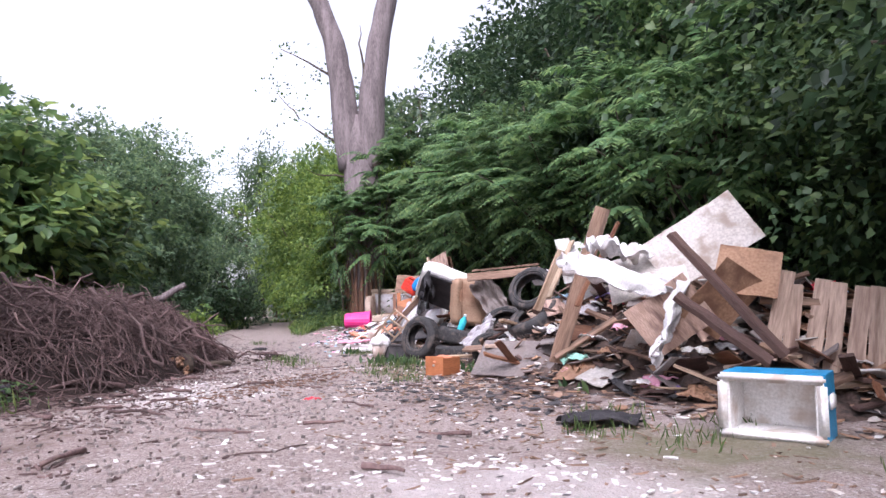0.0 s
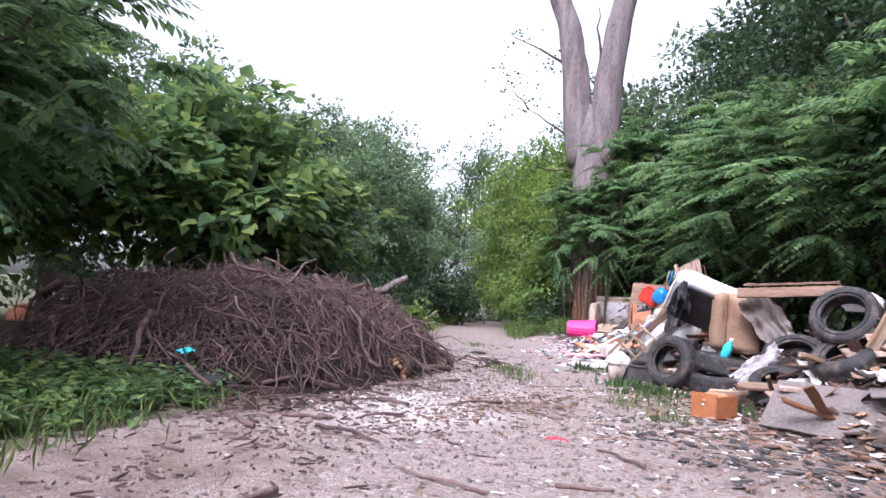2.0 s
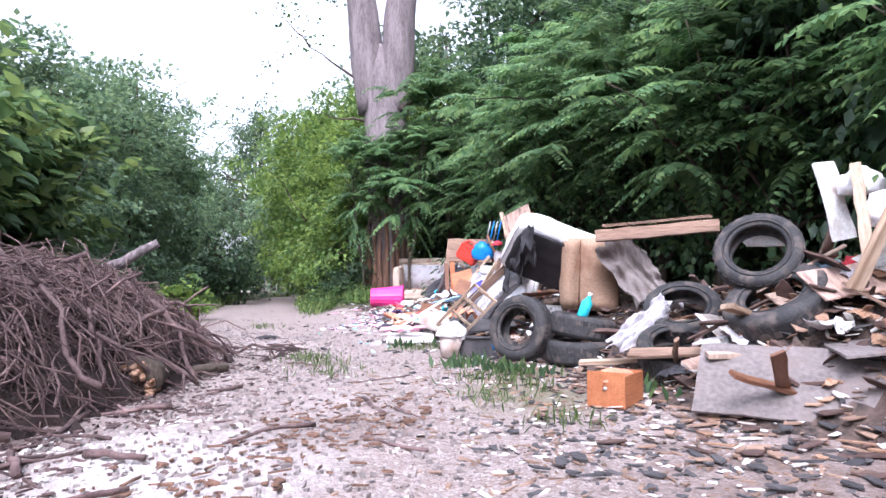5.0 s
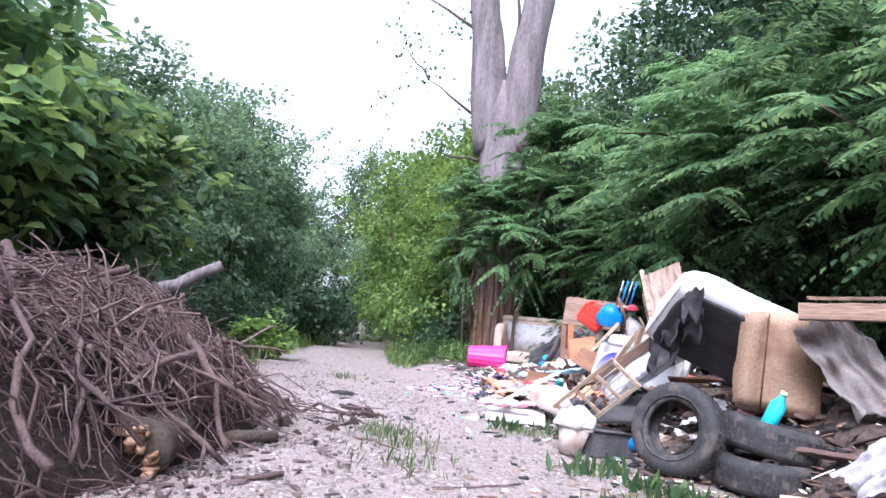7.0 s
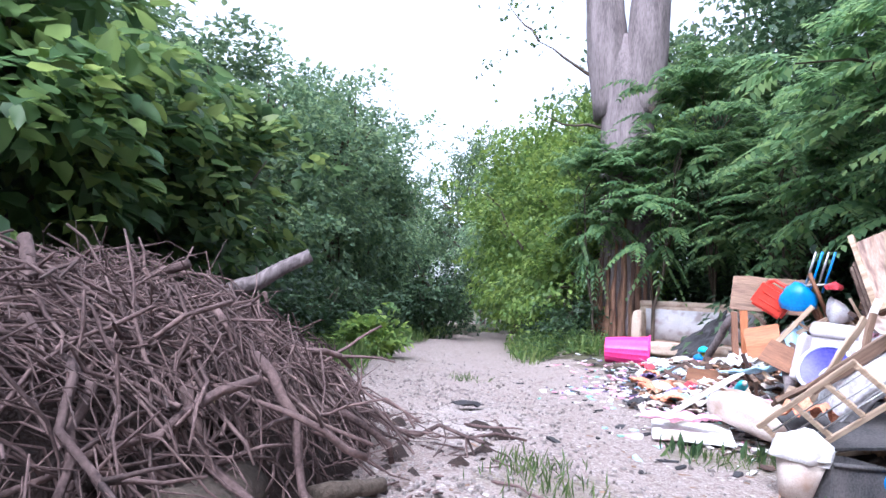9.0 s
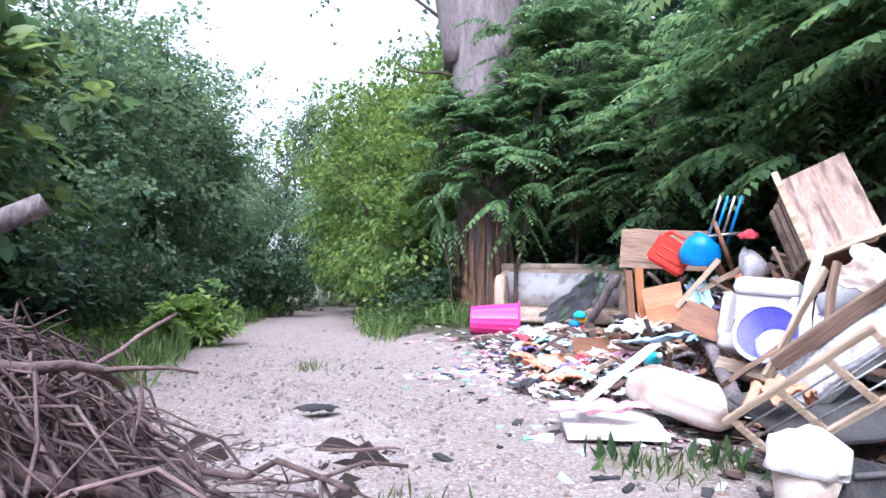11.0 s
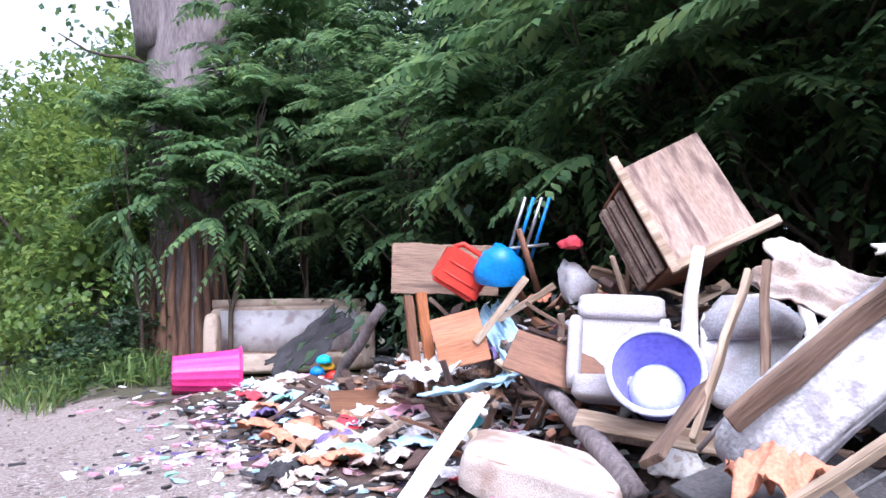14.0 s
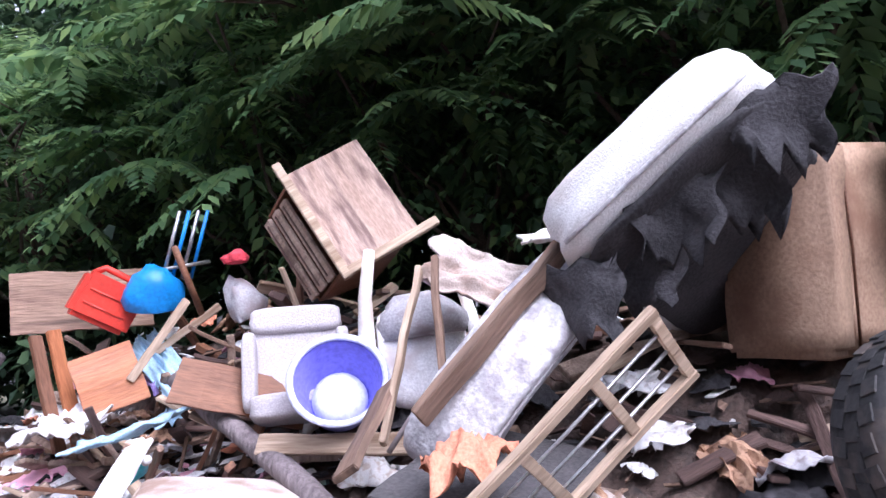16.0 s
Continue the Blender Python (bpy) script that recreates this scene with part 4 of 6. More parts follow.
def brush_pile():
    pile = thing("brush_pile", "big tangled pile of cut brown branches and twigs", "brush pile", pose(-3.25, 9.45, 0))
    rng, rnd = np.random.default_rng(31), random.Random(31)
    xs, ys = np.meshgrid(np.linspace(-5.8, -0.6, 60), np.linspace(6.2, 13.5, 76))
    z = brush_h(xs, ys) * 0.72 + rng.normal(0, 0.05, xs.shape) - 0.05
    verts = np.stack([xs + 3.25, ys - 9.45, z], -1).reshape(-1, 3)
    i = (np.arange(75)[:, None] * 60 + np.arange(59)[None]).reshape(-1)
    # filler sheet inside the pile, coloured dark as the shade in its gaps
    part("core", (verts.tolist(), [], np.stack([i, i + 1, i + 61, i + 60], -1).tolist()), TWIG_GAPS, pile, "dark filler sheet for the shade between the twigs")

    def lay(length, low=0.0):
        """A pose on the slope of the pile, lying along it."""
        while True:
            x, y = rng.uniform(-5.6, -0.75), rng.uniform(6.3, 13.3)
            h = float(brush_h(x, y))
            if h > 0.06 and (h < 0.95 or rng.random() < 0.45) or rng.random() < 0.05:
                break
        az = rng.uniform(0, 2 * math.pi)
        dx, dy = math.cos(az) * length / 2, math.sin(az) * length / 2
        ha, hb = float(brush_h(x - dx, y - dy)), float(brush_h(x + dx, y + dy))
        tilt = math.atan2(hb - ha, length) + float(np.clip(rng.normal(0, 0.34), -0.8, 0.8)) * min(1.0, 3 * h)
        zz = max(max(h, 0.5 * (ha + hb)) + rng.uniform(-0.14, 0.13), 0.03 + abs(math.sin(tilt)) * length / 2)
        return Matrix.Translation((x + 3.25, y - 9.45, zz + low)) @ Matrix.Rotation(az, 4, "Z") @ Matrix.Rotation(-tilt, 4, "Y") @ Matrix.Rotation(rng.uniform(0, 6.28), 4, "X")

    kinds = []
    for k in range(22):
        length, r = rnd.uniform(0.4, 1.3), 0.008 + 0.026 * rnd.random() ** 2
        pts = crooked((-length / 2, 0, 0), (length / 2, 0, 0), 6, 0.07, rnd)
        bits = [tube(pts, [r * (1.1 - 0.09 * j) for j in range(7)], 6, 0.12, k)]
        for _ in range(rnd.randint(1, 3)):
            j = rnd.randint(2, 5)
            tip = pts[j] + Vector((rnd.uniform(0.1, 0.4), rnd.uniform(-0.35, 0.35), rnd.uniform(-0.25, 0.25)))
            bits.append(tube(crooked(pts[j], tip, 3, 0.06, rnd), [r * 0.5, r * 0.4, r * 0.3, r * 0.2], 5, 0.1, k))
        me = bpy.data.meshes.new("branch")
        me.from_pydata(*joined(bits))
        me.materials.append(TWIG)
        me.polygons.foreach_set("use_smooth", [True] * len(me.polygons))
        kinds.append((me, length))
    for k in range(290):
        me, length = kinds[k % 22]
        ob = new("branch", me)
        ob.matrix_basis = lay(length)
        ob.parent = pile
    bits = []
    for k in range(7500):
        length = 0.16 + 0.6 * rnd.random() ** 1.5
        r = 0.003 + 0.009 * rnd.random() ** 2
        m = lay(length, 0.01)
        pts = [m @ p for p in crooked((-length / 2, 0, 0), (length / 2, 0, 0), 3, 0.13, rnd)]
        bits.append(tube(pts, [r, r, r * 0.8, r * 0.5], 4, 0.0, k, False))
    tagged(part("twig_mass", joined(bits), TWIG, pile, "thin reddish-brown twigs"), kind="stuff")
    for a, b, r, mt, lab in (((-2.62, 11.75, 1.0), (-2.02, 12.1, 1.36), 0.065, BARK, "thick pale cut branch"), ((-4.7, 7.7, 0.95), (-3.2, 7.6, 0.8), 0.1, BARK_DARK, "thick dark log"),
                             ((-1.75, 9.75, 0.1), (-1.25, 10.25, 0.55), 0.04, PALE_PLANK, "barkless pale branch"), ((-2.6, 10.2, 1.25), (-1.5, 9.4, 0.25), 0.035, TWIG, "long straight branch"),
                             ((-0.95, 10.6, 0.06), (-0.75, 11.0, 0.07), 0.05, BARK_DARK, "short log"), ((-1.9, 11.9, 0.5), (-1.55, 12.45, 0.85), 0.012, TWIG, "springy twig"),
                             ((-2.2, 9.2, 0.07), (-0.9, 9.85, 0.08), 0.035, BARK_DARK, "branch on the gravel")):
        mid = Vector((3.25, -9.45, 0))
        part("large_branch", tube(crooked(Vector(a) + mid, Vector(b) + mid, 7, 0.025, rnd), [r * (1.1 - 0.05 * j) for j in range(8)], 10, 0.06), mt, pile, lab)


brush_pile()


def rotten_log():
    t = thing("log", "short rotten log with a crumbling orange broken end", "log", pose(-0.94, 9.72, 0.15, 0, 0, -72))
    rnd = random.Random(3)
    v, e, f = tube([(-0.55, 0, 0), (-0.3, 0.01, 0), (0, 0, 0), (0.12, 0, 0)], [0.14, 0.15, 0.16, 0.17], 18, 0.06, 3)
    part("bark", (v, e, f), BARK_DARK, t)
    for k in range(16):
        a, r = rnd.uniform(0, 6.28), 0.13 * rnd.random() ** 0.5
        part("splinter", box(rnd.uniform(0.1, 0.24), rnd.uniform(0.03, 0.07), rnd.uniform(0.02, 0.05), 0.006, 0.02, 2, seed=k), CUTWOOD, t, "crumbling orange wood", m=pose(0.1, r * math.cos(a), r * math.sin(a), rnd.uniform(0, 90), rnd.uniform(-20, 20), rnd.uniform(-20, 20)))


rotten_log()


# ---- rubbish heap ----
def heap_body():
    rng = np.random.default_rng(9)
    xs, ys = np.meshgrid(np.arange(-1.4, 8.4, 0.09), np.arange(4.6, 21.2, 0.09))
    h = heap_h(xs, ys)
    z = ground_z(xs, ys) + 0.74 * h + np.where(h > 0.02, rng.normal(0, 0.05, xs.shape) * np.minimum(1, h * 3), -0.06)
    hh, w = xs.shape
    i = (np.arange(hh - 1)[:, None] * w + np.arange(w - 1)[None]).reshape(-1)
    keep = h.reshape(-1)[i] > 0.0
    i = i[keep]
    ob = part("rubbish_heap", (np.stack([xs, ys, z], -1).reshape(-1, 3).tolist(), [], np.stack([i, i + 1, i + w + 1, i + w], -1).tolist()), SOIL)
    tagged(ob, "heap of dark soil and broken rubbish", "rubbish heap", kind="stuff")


heap_body()


def ribbon(a, b, width, material, name, label, category, seed=0, fold=0.06, turn=0.0):
    """A limp sheet between two points, with folds and a hem."""
    length = (Vector(b) - Vector(a)).length
    bm = bmesh.new()
    bmesh.ops.create_grid(bm, x_segments=40, y_segments=26, size=0.5)
    o = Vector((seed * 2.3, seed * 1.7, 0))
    for v in bm.verts:
        x, y = v.co.x, v.co.y
        edge = 1 + 0.3 * noise.noise(Vector((x * 3, y * 3, 0)) + o) + 0.12 * noise.noise(Vector((x * 11, y * 11, 0)) + o)
        f = fold * (noise.noise(Vector((x * 4, y * 7, 1)) + o) + 0.5 * (1 - 2 * abs(noise.noise(Vector((x * 3, y * 6, 4)) + o))) + 0.13 * (1 - 2 * abs(noise.noise(Vector((x * 9, y * 13, 2)) + o))))
        v.co = Vector((x * length * edge, y * width * edge, f - 0.1 * length * (0.25 - x * x)))
    bmesh.ops.solidify(bm, geom=bm.faces[:], thickness=0.012)
    ob = part(name, bm, material, None, m=span(a, b, turn))
    return tagged(ob, label, category)


def cooler():
    t = thing("cooler", "blue and white plastic cool box lying open on its side", "cooler", pose(5.3, 5.2, gz(5.3, 5.2) + 0.0, 0, 0, -33))
    w, d, h, th = 0.62, 0.42, 0.43, 0.045
    for c, s in (((0, d / 2, th / 2), (w, d, th)), ((0, d / 2, h - th / 2), (w, d, th)), ((-w / 2 + th / 2, d / 2, h / 2), (th, d, h - 2 * th)), ((w / 2 - th / 2, d / 2, h / 2), (th, d, h - 2 * th)), ((0, d - th / 2, h / 2), (w - 2 * th, th, h - 2 * th))):
        part("liner_wall", box(*s, 0.003, centre=c), WHITE, t, "dirty white inner liner", smooth_=False)
    for c, s in (((0, d / 2 + 0.03, h + 0.006), (w + 0.024, d - 0.05, 0.012)), ((0, d / 2 + 0.03, -0.002), (w + 0.024, d - 0.05, 0.008)), ((w / 2 + 0.006, d / 2 + 0.03, h / 2), (0.012, d - 0.05, h)), ((-w / 2 - 0.006, d / 2 + 0.03, h / 2), (0.012, d - 0.05, h))):
        part("shell", box(*s, 0.004, centre=c), COOLER_BLUE, t, "blue plastic shell", smooth_=False)
    for c, s in (((0, -0.01, h - 0.02), (w + 0.05, 0.05, 0.06)), ((0, -0.01, 0.025), (w + 0.05, 0.05, 0.06)), ((-w / 2, -0.01, h / 2), (0.06, 0.05, h - 0.08)), ((w / 2, -0.01, h / 2), (0.06, 0.05, h - 0.08))):
        part("rim", box(*s, 0.018, centre=c), WHITE, t, "rounded white rim")
    part("handle", box(0.03, 0.16, 0.1, 0.01, centre=(w / 2 + 0.025, 0.2, h * 0.6)), WHITE, t, "white side handle")


cooler()


def board_panel():
    t = thing("wooden_panel", "leaning panel of weathered upright fence boards", "fence panel", span((5.72, 6.7, 0.36), (7.0, 6.15, 0.26)) @ pose(0, 0, 0, -18, 0, 0))
    rnd = random.Random(2)
    for k in range(8):
        part("board", box(0.135, 0.022, 0.8 + rnd.uniform(-0.08, 0.05), 0.004, 0.01, 5, (-0.56 + 0.16 * k, 0, 0.4), k), FENCE, t, m=pose(0, 0.012 * (k % 3), 0, 0, rnd.uniform(2, 9), 0), smooth_=False)
    for z in (0.15, 0.62):
        part("batten", box(1.3, 0.04, 0.07, 0.004, 0.008, 5, (0, 0.035, z)), PLANK, t, smooth_=False)


board_panel()


def sheet(name, label, category, centre, u, v, th, material, group=""):
    """A flat board about centre with half edges along u and v."""
    u, v = Vector(u), Vector(v)
    x = u.normalized()
    z = x.cross(v).normalized()
    y = z.cross(x)
    m = Matrix.Translation(centre) @ Matrix((x, y, z)).transposed().to_4x4()
    seed = int(100 * (abs(centre[0]) + abs(centre[1]))) % 97
    ob = part(name, box(u.length * 2, abs(v.dot(y)) * 2, th, 0.003, 0.016, 8, seed=seed), material, None, m=m, smooth_=False)
    return tagged(ob, label, category, group)


sheet("plasterboard", "broken white plasterboard sheet leaning on the heap", "board", (5.45, 7.1, 1.5), (0.4, -0.12, 0.26), (-0.12, 0.12, 0.24), 0.014, PLASTER)
sheet("plasterboard", "grey-white broken board under the big sheet", "board", (4.95, 7.25, 1.22), (0.35, -0.1, 0.1), (-0.05, 0.25, 0.2), 0.014, PLASTER)
sheet("plasterboard", "narrow white board upright at the back", "board", (4.45, 9.7, 1.5), (0.06, -0.02, -0.3), (0.1, 0.05, 0), 0.03, WHITE)
sheet("cardboard", "curved sheet of brown cardboard", "cardboard", (5.5, 6.7, 0.95), (0.2, -0.1, 0.25), (0.2, 0.1, -0.12), 0.012, CARDBOARD)
sheet("cardboard", "pinkish torn cardboard sheet", "cardboard", (5.05, 6.75, 0.8), (0.25, -0.08, 0.18), (0.1, 0.05, -0.25), 0.012, PLYWOOD)
sheet("cardboard", "torn brown cardboard flap", "cardboard", (5.75, 6.75, 1.2), (0.25, -0.08, -0.05), (0.03, 0.1, 0.22), 0.012, CARDBOARD)
sheet("slate_board", "grey cement board lying tilted on the ground", "board", (3.82, 8.85, 0.26), (0.58, -0.28, 0.0), (0.1, 0.2, 0.2), 0.02, SLATE)
sheet("plywood_board", "upright worn plywood board", "board", (1.5, 16.6, 1.43), (0.42, -0.1, -0.02), (0, 0.05, 0.21), 0.015, PLANK)
sheet("white_board", "flat white foam board on the ground", "board", (0.72, 14.1, 0.09), (0.33, 0.03, 0), (-0.03, 0.28, 0.03), 0.04, WHITE)
sheet("dark_board", "black plastic sheet in front of the heap", "board", (1.75, 13.25, 0.36), (0.36, 0.1, 0.04), (-0.1, 0.28, 0.08), 0.02, BLACK_BITS)
sheet("wood_panel", "brown veneered furniture panel", "board", (1.6, 14.72, 0.72), (0.26, -0.16, -0.12), (0.04, 0.03, 0.11), 0.02, BROWN_WOOD)
sheet("brown_board", "flat brown drawer bottom lying on clothes", "board", (0.95, 16.75, 0.4), (0.36, -0.03, 0), (0.03, 0.18, 0.06), 0.02, BROWN_WOOD)
sheet("chipboard", "square of orange-brown chipboard among clothes", "board", (1.4, 15.95, 0.88), (0.17, -0.03, 0.04), (-0.05, 0.06, 0.17), 0.02, ORANGE_WOOD)

plank((4.94, 6.2, 1.5), (5.72, 5.95, 0.5), 0.13, 0.05, DARK_WOOD, "long dark timber leaning on the heap", 20)
plank((4.98, 6.25, 0.98), (5.6, 5.95, 0.45), 0.11, 0.05, DARK_WOOD, "dark timber under a longer one", 30)
plank((4.7, 8.15, 2.0), (4.15, 8.38, 0.25), 0.17, 0.05, PLANK, "long brown timber standing in the heap", 60)
plank((4.25, 8.4, 1.55), (3.95, 8.5, 0.85), 0.09, 0.04, PALE_PLANK, "pale timber leaning in the heap", 50)
plank((4.5, 9.5, 1.75), (4.1, 8.6, 1.0), 0.07, 0.03, PALE_PLANK, "thin pale lath on top of the heap", 10)
plank((4.9, 8.3, 1.85), (4.35, 8.0, 0.9), 0.06, 0.04, BROWN_WOOD, "brown lath sticking out of the heap", 10)
plank((3.0, 10.2, 0.3), (3.9, 9.75, 0.36), 0.13, 0.03, PLANK, "grey-brown plank at the foot of the heap", 25)
plank((6.2, 4.9, 0.1), (7.1, 5.4, 0.75), 0.12, 0.04, DARK_WOOD, "dark timber beside the fence panel", 30)
plank((3.0, 11.87, 1.38), (4.2, 11.5, 1.46), 0.13, 0.05, PLANK, "long weathered shelf board on the heap", 80)
plank((3.1, 12.0, 1.5), (4.2, 11.75, 1.58), 0.2, 0.03, PLANK, "weathered board on top of a shelf board", 5)
plank((1.95, 13.72, 1.16), (1.58, 13.66, 0.5), 0.065, 0.025, PALE_PLANK, "pale lath leaning against the chair", 60)
plank((1.99, 13.66, 1.2), (1.9, 13.62, 0.66), 0.06, 0.03, PLANK, "weathered lath leaning against the chair", 75)
plank((2.2, 13.05, 1.2), (1.55, 13.4, 0.6), 0.09, 0.04, PLANK, "long weathered board beside the mattress", 60)
plank((1.72, 13.75, 0.7), (1.32, 13.55, 0.46), 0.12, 0.03, PLANK, "short grey plank with nail holes", 30)
plank((1.5, 14.45, 0.5), (1.95, 13.6, 0.42), 0.09, 0.03, PALE_PLANK, "pale board with a painted edge", 60)
plank((1.12, 14.8, 0.58), (0.5, 14.1, 0.2), 0.14, 0.02, WHITE, "long white painted board", 15)
plank((1.1, 16.25, 1.2), (1.14, 16.1, 0.5), 0.07, 0.04, BROWN_WOOD, "brown bed post standing in the rubbish", 0)
plank((1.2, 16.25, 1.22), (1.25, 16.1, 0.5), 0.09, 0.03, ORANGE_WOOD, "orange-brown bed post standing in the rubbish", 0)
plank((2.12, 15.9, 1.25), (1.75, 16.1, 1.0), 0.05, 0.05, PALE_PLANK, "pale broken chair leg", 0)
plank((1.85, 15.8, 1.3), (1.5, 15.9, 0.85), 0.05, 0.05, PALE_PLANK, "white broken chair rail", 0)
plank((2.0, 16.0, 1.0), (2.1, 15.5, 0.75), 0.06, 0.05, BROWN_WOOD, "brown broken chair leg", 0)
plank((2.7, 11.0, 0.12), (3.5, 10.75, 0.2), 0.11, 0.03, PALE_PLANK, "pale board at the foot of the heap", 10)

log_ob = part("log", tube(crooked((1.56, 15.4, 0.82), (1.5, 13.95, 0.24), 9, 0.008, random.Random(6)), [0.045 + 0.0015 * i for i in range(10)], 12, 0.07, 4), BARK)
tagged(log_ob, "barked grey-brown log lying across the rubbish", "log")
log_ob = part("log", tube(crooked((0.75, 18.0, 0.35), (1.1, 17.2, 1.15), 7, 0.02, random.Random(7)), [0.05] * 8, 10, 0.08, 5), BARK)
tagged(log_ob, "dark crooked log leaning on the rubbish", "log")
log_ob = part("log", tube(crooked((-0.55, 18.75, 0.27), (0.45, 18.9, 0.36), 6, 0.02, random.Random(8)), [0.07] * 7, 10, 0.08, 5), BARK_DARK)
tagged(log_ob, "short dark log lying beside the pink basket", "log")


def tyre(m, label, r=0.36, w=0.24, hole=0.205):
    t = thing("tyre", label, "tyre", m, "dumped tyres")
    prof = [(hole, -w * 0.36), (hole + 0.02, -w * 0.42), (hole + 0.07, -w * 0.5), (r - 0.05, -w * 0.5), (r - 0.012, -w * 0.43), (r, -w * 0.3), (r, w * 0.3), (r - 0.012, w * 0.43), (r - 0.05, w * 0.5), (hole + 0.07, w * 0.5), (hole + 0.02, w * 0.42), (hole, w * 0.36), (hole + 0.02, w * 0.3), (r - 0.05, w * 0.38), (r - 0.03, 0), (r - 0.05, -w * 0.38), (hole + 0.02, -w * 0.3)]
    part("carcass", revolve(prof, 48), RUBBER, t)
    v = box(0.007, 0.05, 0.05, 0.001)
    me = bpy.data.meshes.new("tread_block")
    v.to_mesh(me)
    v.free()
    me.materials.append(RUBBER)
    for k in range(30):
        a = 2 * math.pi * k / 30
        for row in (-1, 0, 1):
            aa = a + 0.1 * (row % 2)
            ob = new("tread_block", me)
            ob.matrix_basis = Matrix.Rotation(aa, 4, "Z") @ pose(r + 0.001, 0, row * w * 0.21, 12 * row)
            ob.parent = t
    for s in (-1, 1):
        part("bead_ring", revolve([(hole + 0.035, s * w * 0.47), (hole + 0.045, s * (w * 0.47 + 0.008)), (hole + 0.055, s * w * 0.485)], 48), RUBBER, t)
    return t


# the upright one leans on the stack behind it
tyre(pose(2.19, 11.95, 0.375, 0, 0, 0) @ Matrix.Rotation(radians(-125), 4, "Z") @ Matrix.Rotation(radians(78), 4, "Y"), "black tyre standing upright and leaning back")
tyre(pose(2.8, 11.85, 0.16, 3, -4, 40), "black tyre lying flat under another")
tyre(pose(2.85, 11.9, 0.4, 6, -8, 140), "black tyre lying on top of another")
tyre(pose(4.0, 9.65, 0.72) @ Vector((-0.5, -0.3, 0.8)).to_track_quat("Z", "Y").to_matrix().to_4x4(), "large black tyre tipped against the heap", 0.39, 0.27)
tyre(pose(3.98, 9.95, 1.12) @ Matrix.Rotation(radians(-120), 4, "Z") @ Matrix.Rotation(radians(62), 4, "Y"), "worn black tyre high on the heap", 0.33, 0.2)
tyre(pose(3.6, 10.75, 0.62) @ Matrix.Rotation(radians(-110), 4, "Z") @ Matrix.Rotation(radians(40), 4, "Y"), "worn black tyre half buried in cloth", 0.34, 0.2)
tyre(pose(3.45, 10.35, 0.3) @ Matrix.Rotation(radians(-100), 4, "Z") @ Matrix.Rotation(radians(28), 4, "Y"), "dusty black tyre at the foot of the heap", 0.34, 0.22)


def drawer_box():
    t = thing("drawer", "small orange-brown wooden drawer with rubbish in it", "drawer", pose(2.76, 9.47, gz(2.76, 9.47), 0, 0, 60))
    for nm, c, s in (("front", (-0.2, 0, 0.13), (0.02, 0.28, 0.25)), ("back", (0.2, 0, 0.12), (0.015, 0.26, 0.22)), ("side", (0, 0.13, 0.12), (0.4, 0.015, 0.22)), ("side", (0, -0.13, 0.12), (0.4, 0.015, 0.22)), ("bottom", (0, 0, 0.02), (0.39, 0.25, 0.012))):
        part(nm, box(*s, 0.004, centre=c), ORANGE_WOOD, t, smooth_=False)
    part("knob", revolve([(0.001, 0.0), (0.012, 0.004), (0.016, 0.016), (0.001, 0.022)], 14, False), STEEL, t, "small dull metal knob", m=pose(-0.21, 0, 0.14, 0, -90, 0))


drawer_box()
soft_thing("rag", 2.76, 9.47, (0.16, 0.11, 0.06), PEACH, "crumpled tan rag inside the drawer", "rag", 60, gz(2.76, 9.47) + 0.17, 4)


def slab_pose(c, e1, e2):
    """The pose of a slab with a top corner c and edges e1, e2 from it."""
    c, e1, e2 = Vector(c), Vector(e1), Vector(e2)
    x = e1.normalized()
    z = x.cross(e2).normalized()
    if z.z < 0:
        z = -z
    y = z.cross(x)
    return Matrix.Translation(c + e1 / 2 + e2 / 2) @ Matrix((x, y, z)).transposed().to_4x4()


def mattress():
    m = slab_pose((2.26, 12.55, 1.69), (-0.26, 0.78, -0.52), (1.15, -0.2, -0.24))
    t = thing("mattress", "white box-spring mattress propped up on the heap", "mattress", m)
    part("pad", cushion(0.96, 1.22, 0.27, 2, 0.03), MATTRESS, t, m=pose(0, 0, -0.135))
    for s in (-1, 1):
        part("piping", tube([(x, s * 0.592, -0.24) for x in np.linspace(-0.4, 0.4, 8).tolist()], [0.009] * 8, 6), QUILT, t)
    rnd = random.Random(4)
    for k in range(5):
        a = Vector((-0.45 + 0.22 * k, 0.5 - 0.12 * (k % 2), -0.27))
        bm = bmesh.new()
        bmesh.ops.create_grid(bm, x_segments=10, y_segments=10, size=0.5)
        for v in bm.verts:
            x, y = v.co.x, v.co.y
            d = 0.5 - y
            v.co = Vector((x * 0.34 * (1 - 0.3 * d) + 0.02 * math.sin(9 * d + k), 0.06 * math.sin(5 * x + k) * d, -d * (0.27 + 0.16 * noise.noise(Vector((x * 6, k, 0)))) + 0.02 * math.sin(14 * x)))
        bmesh.ops.solidify(bm, geom=bm.faces[:], thickness=0.006)
        part("torn_lining", bm, BLACK_CLOTH, t, "torn black dust cloth hanging down", m=Matrix.Translation(a) @ m.to_3x3().inverted().to_4x4() @ pose(0, 0, 0, 0, 0, -60 + rnd.uniform(-20, 20)))
    part("base_cloth", cushion(0.84, 1.1, 0.05, 5, 0.1), BLACK_CLOTH, t, "black lining under the mattress", m=pose(0, 0, -0.29))


mattress()


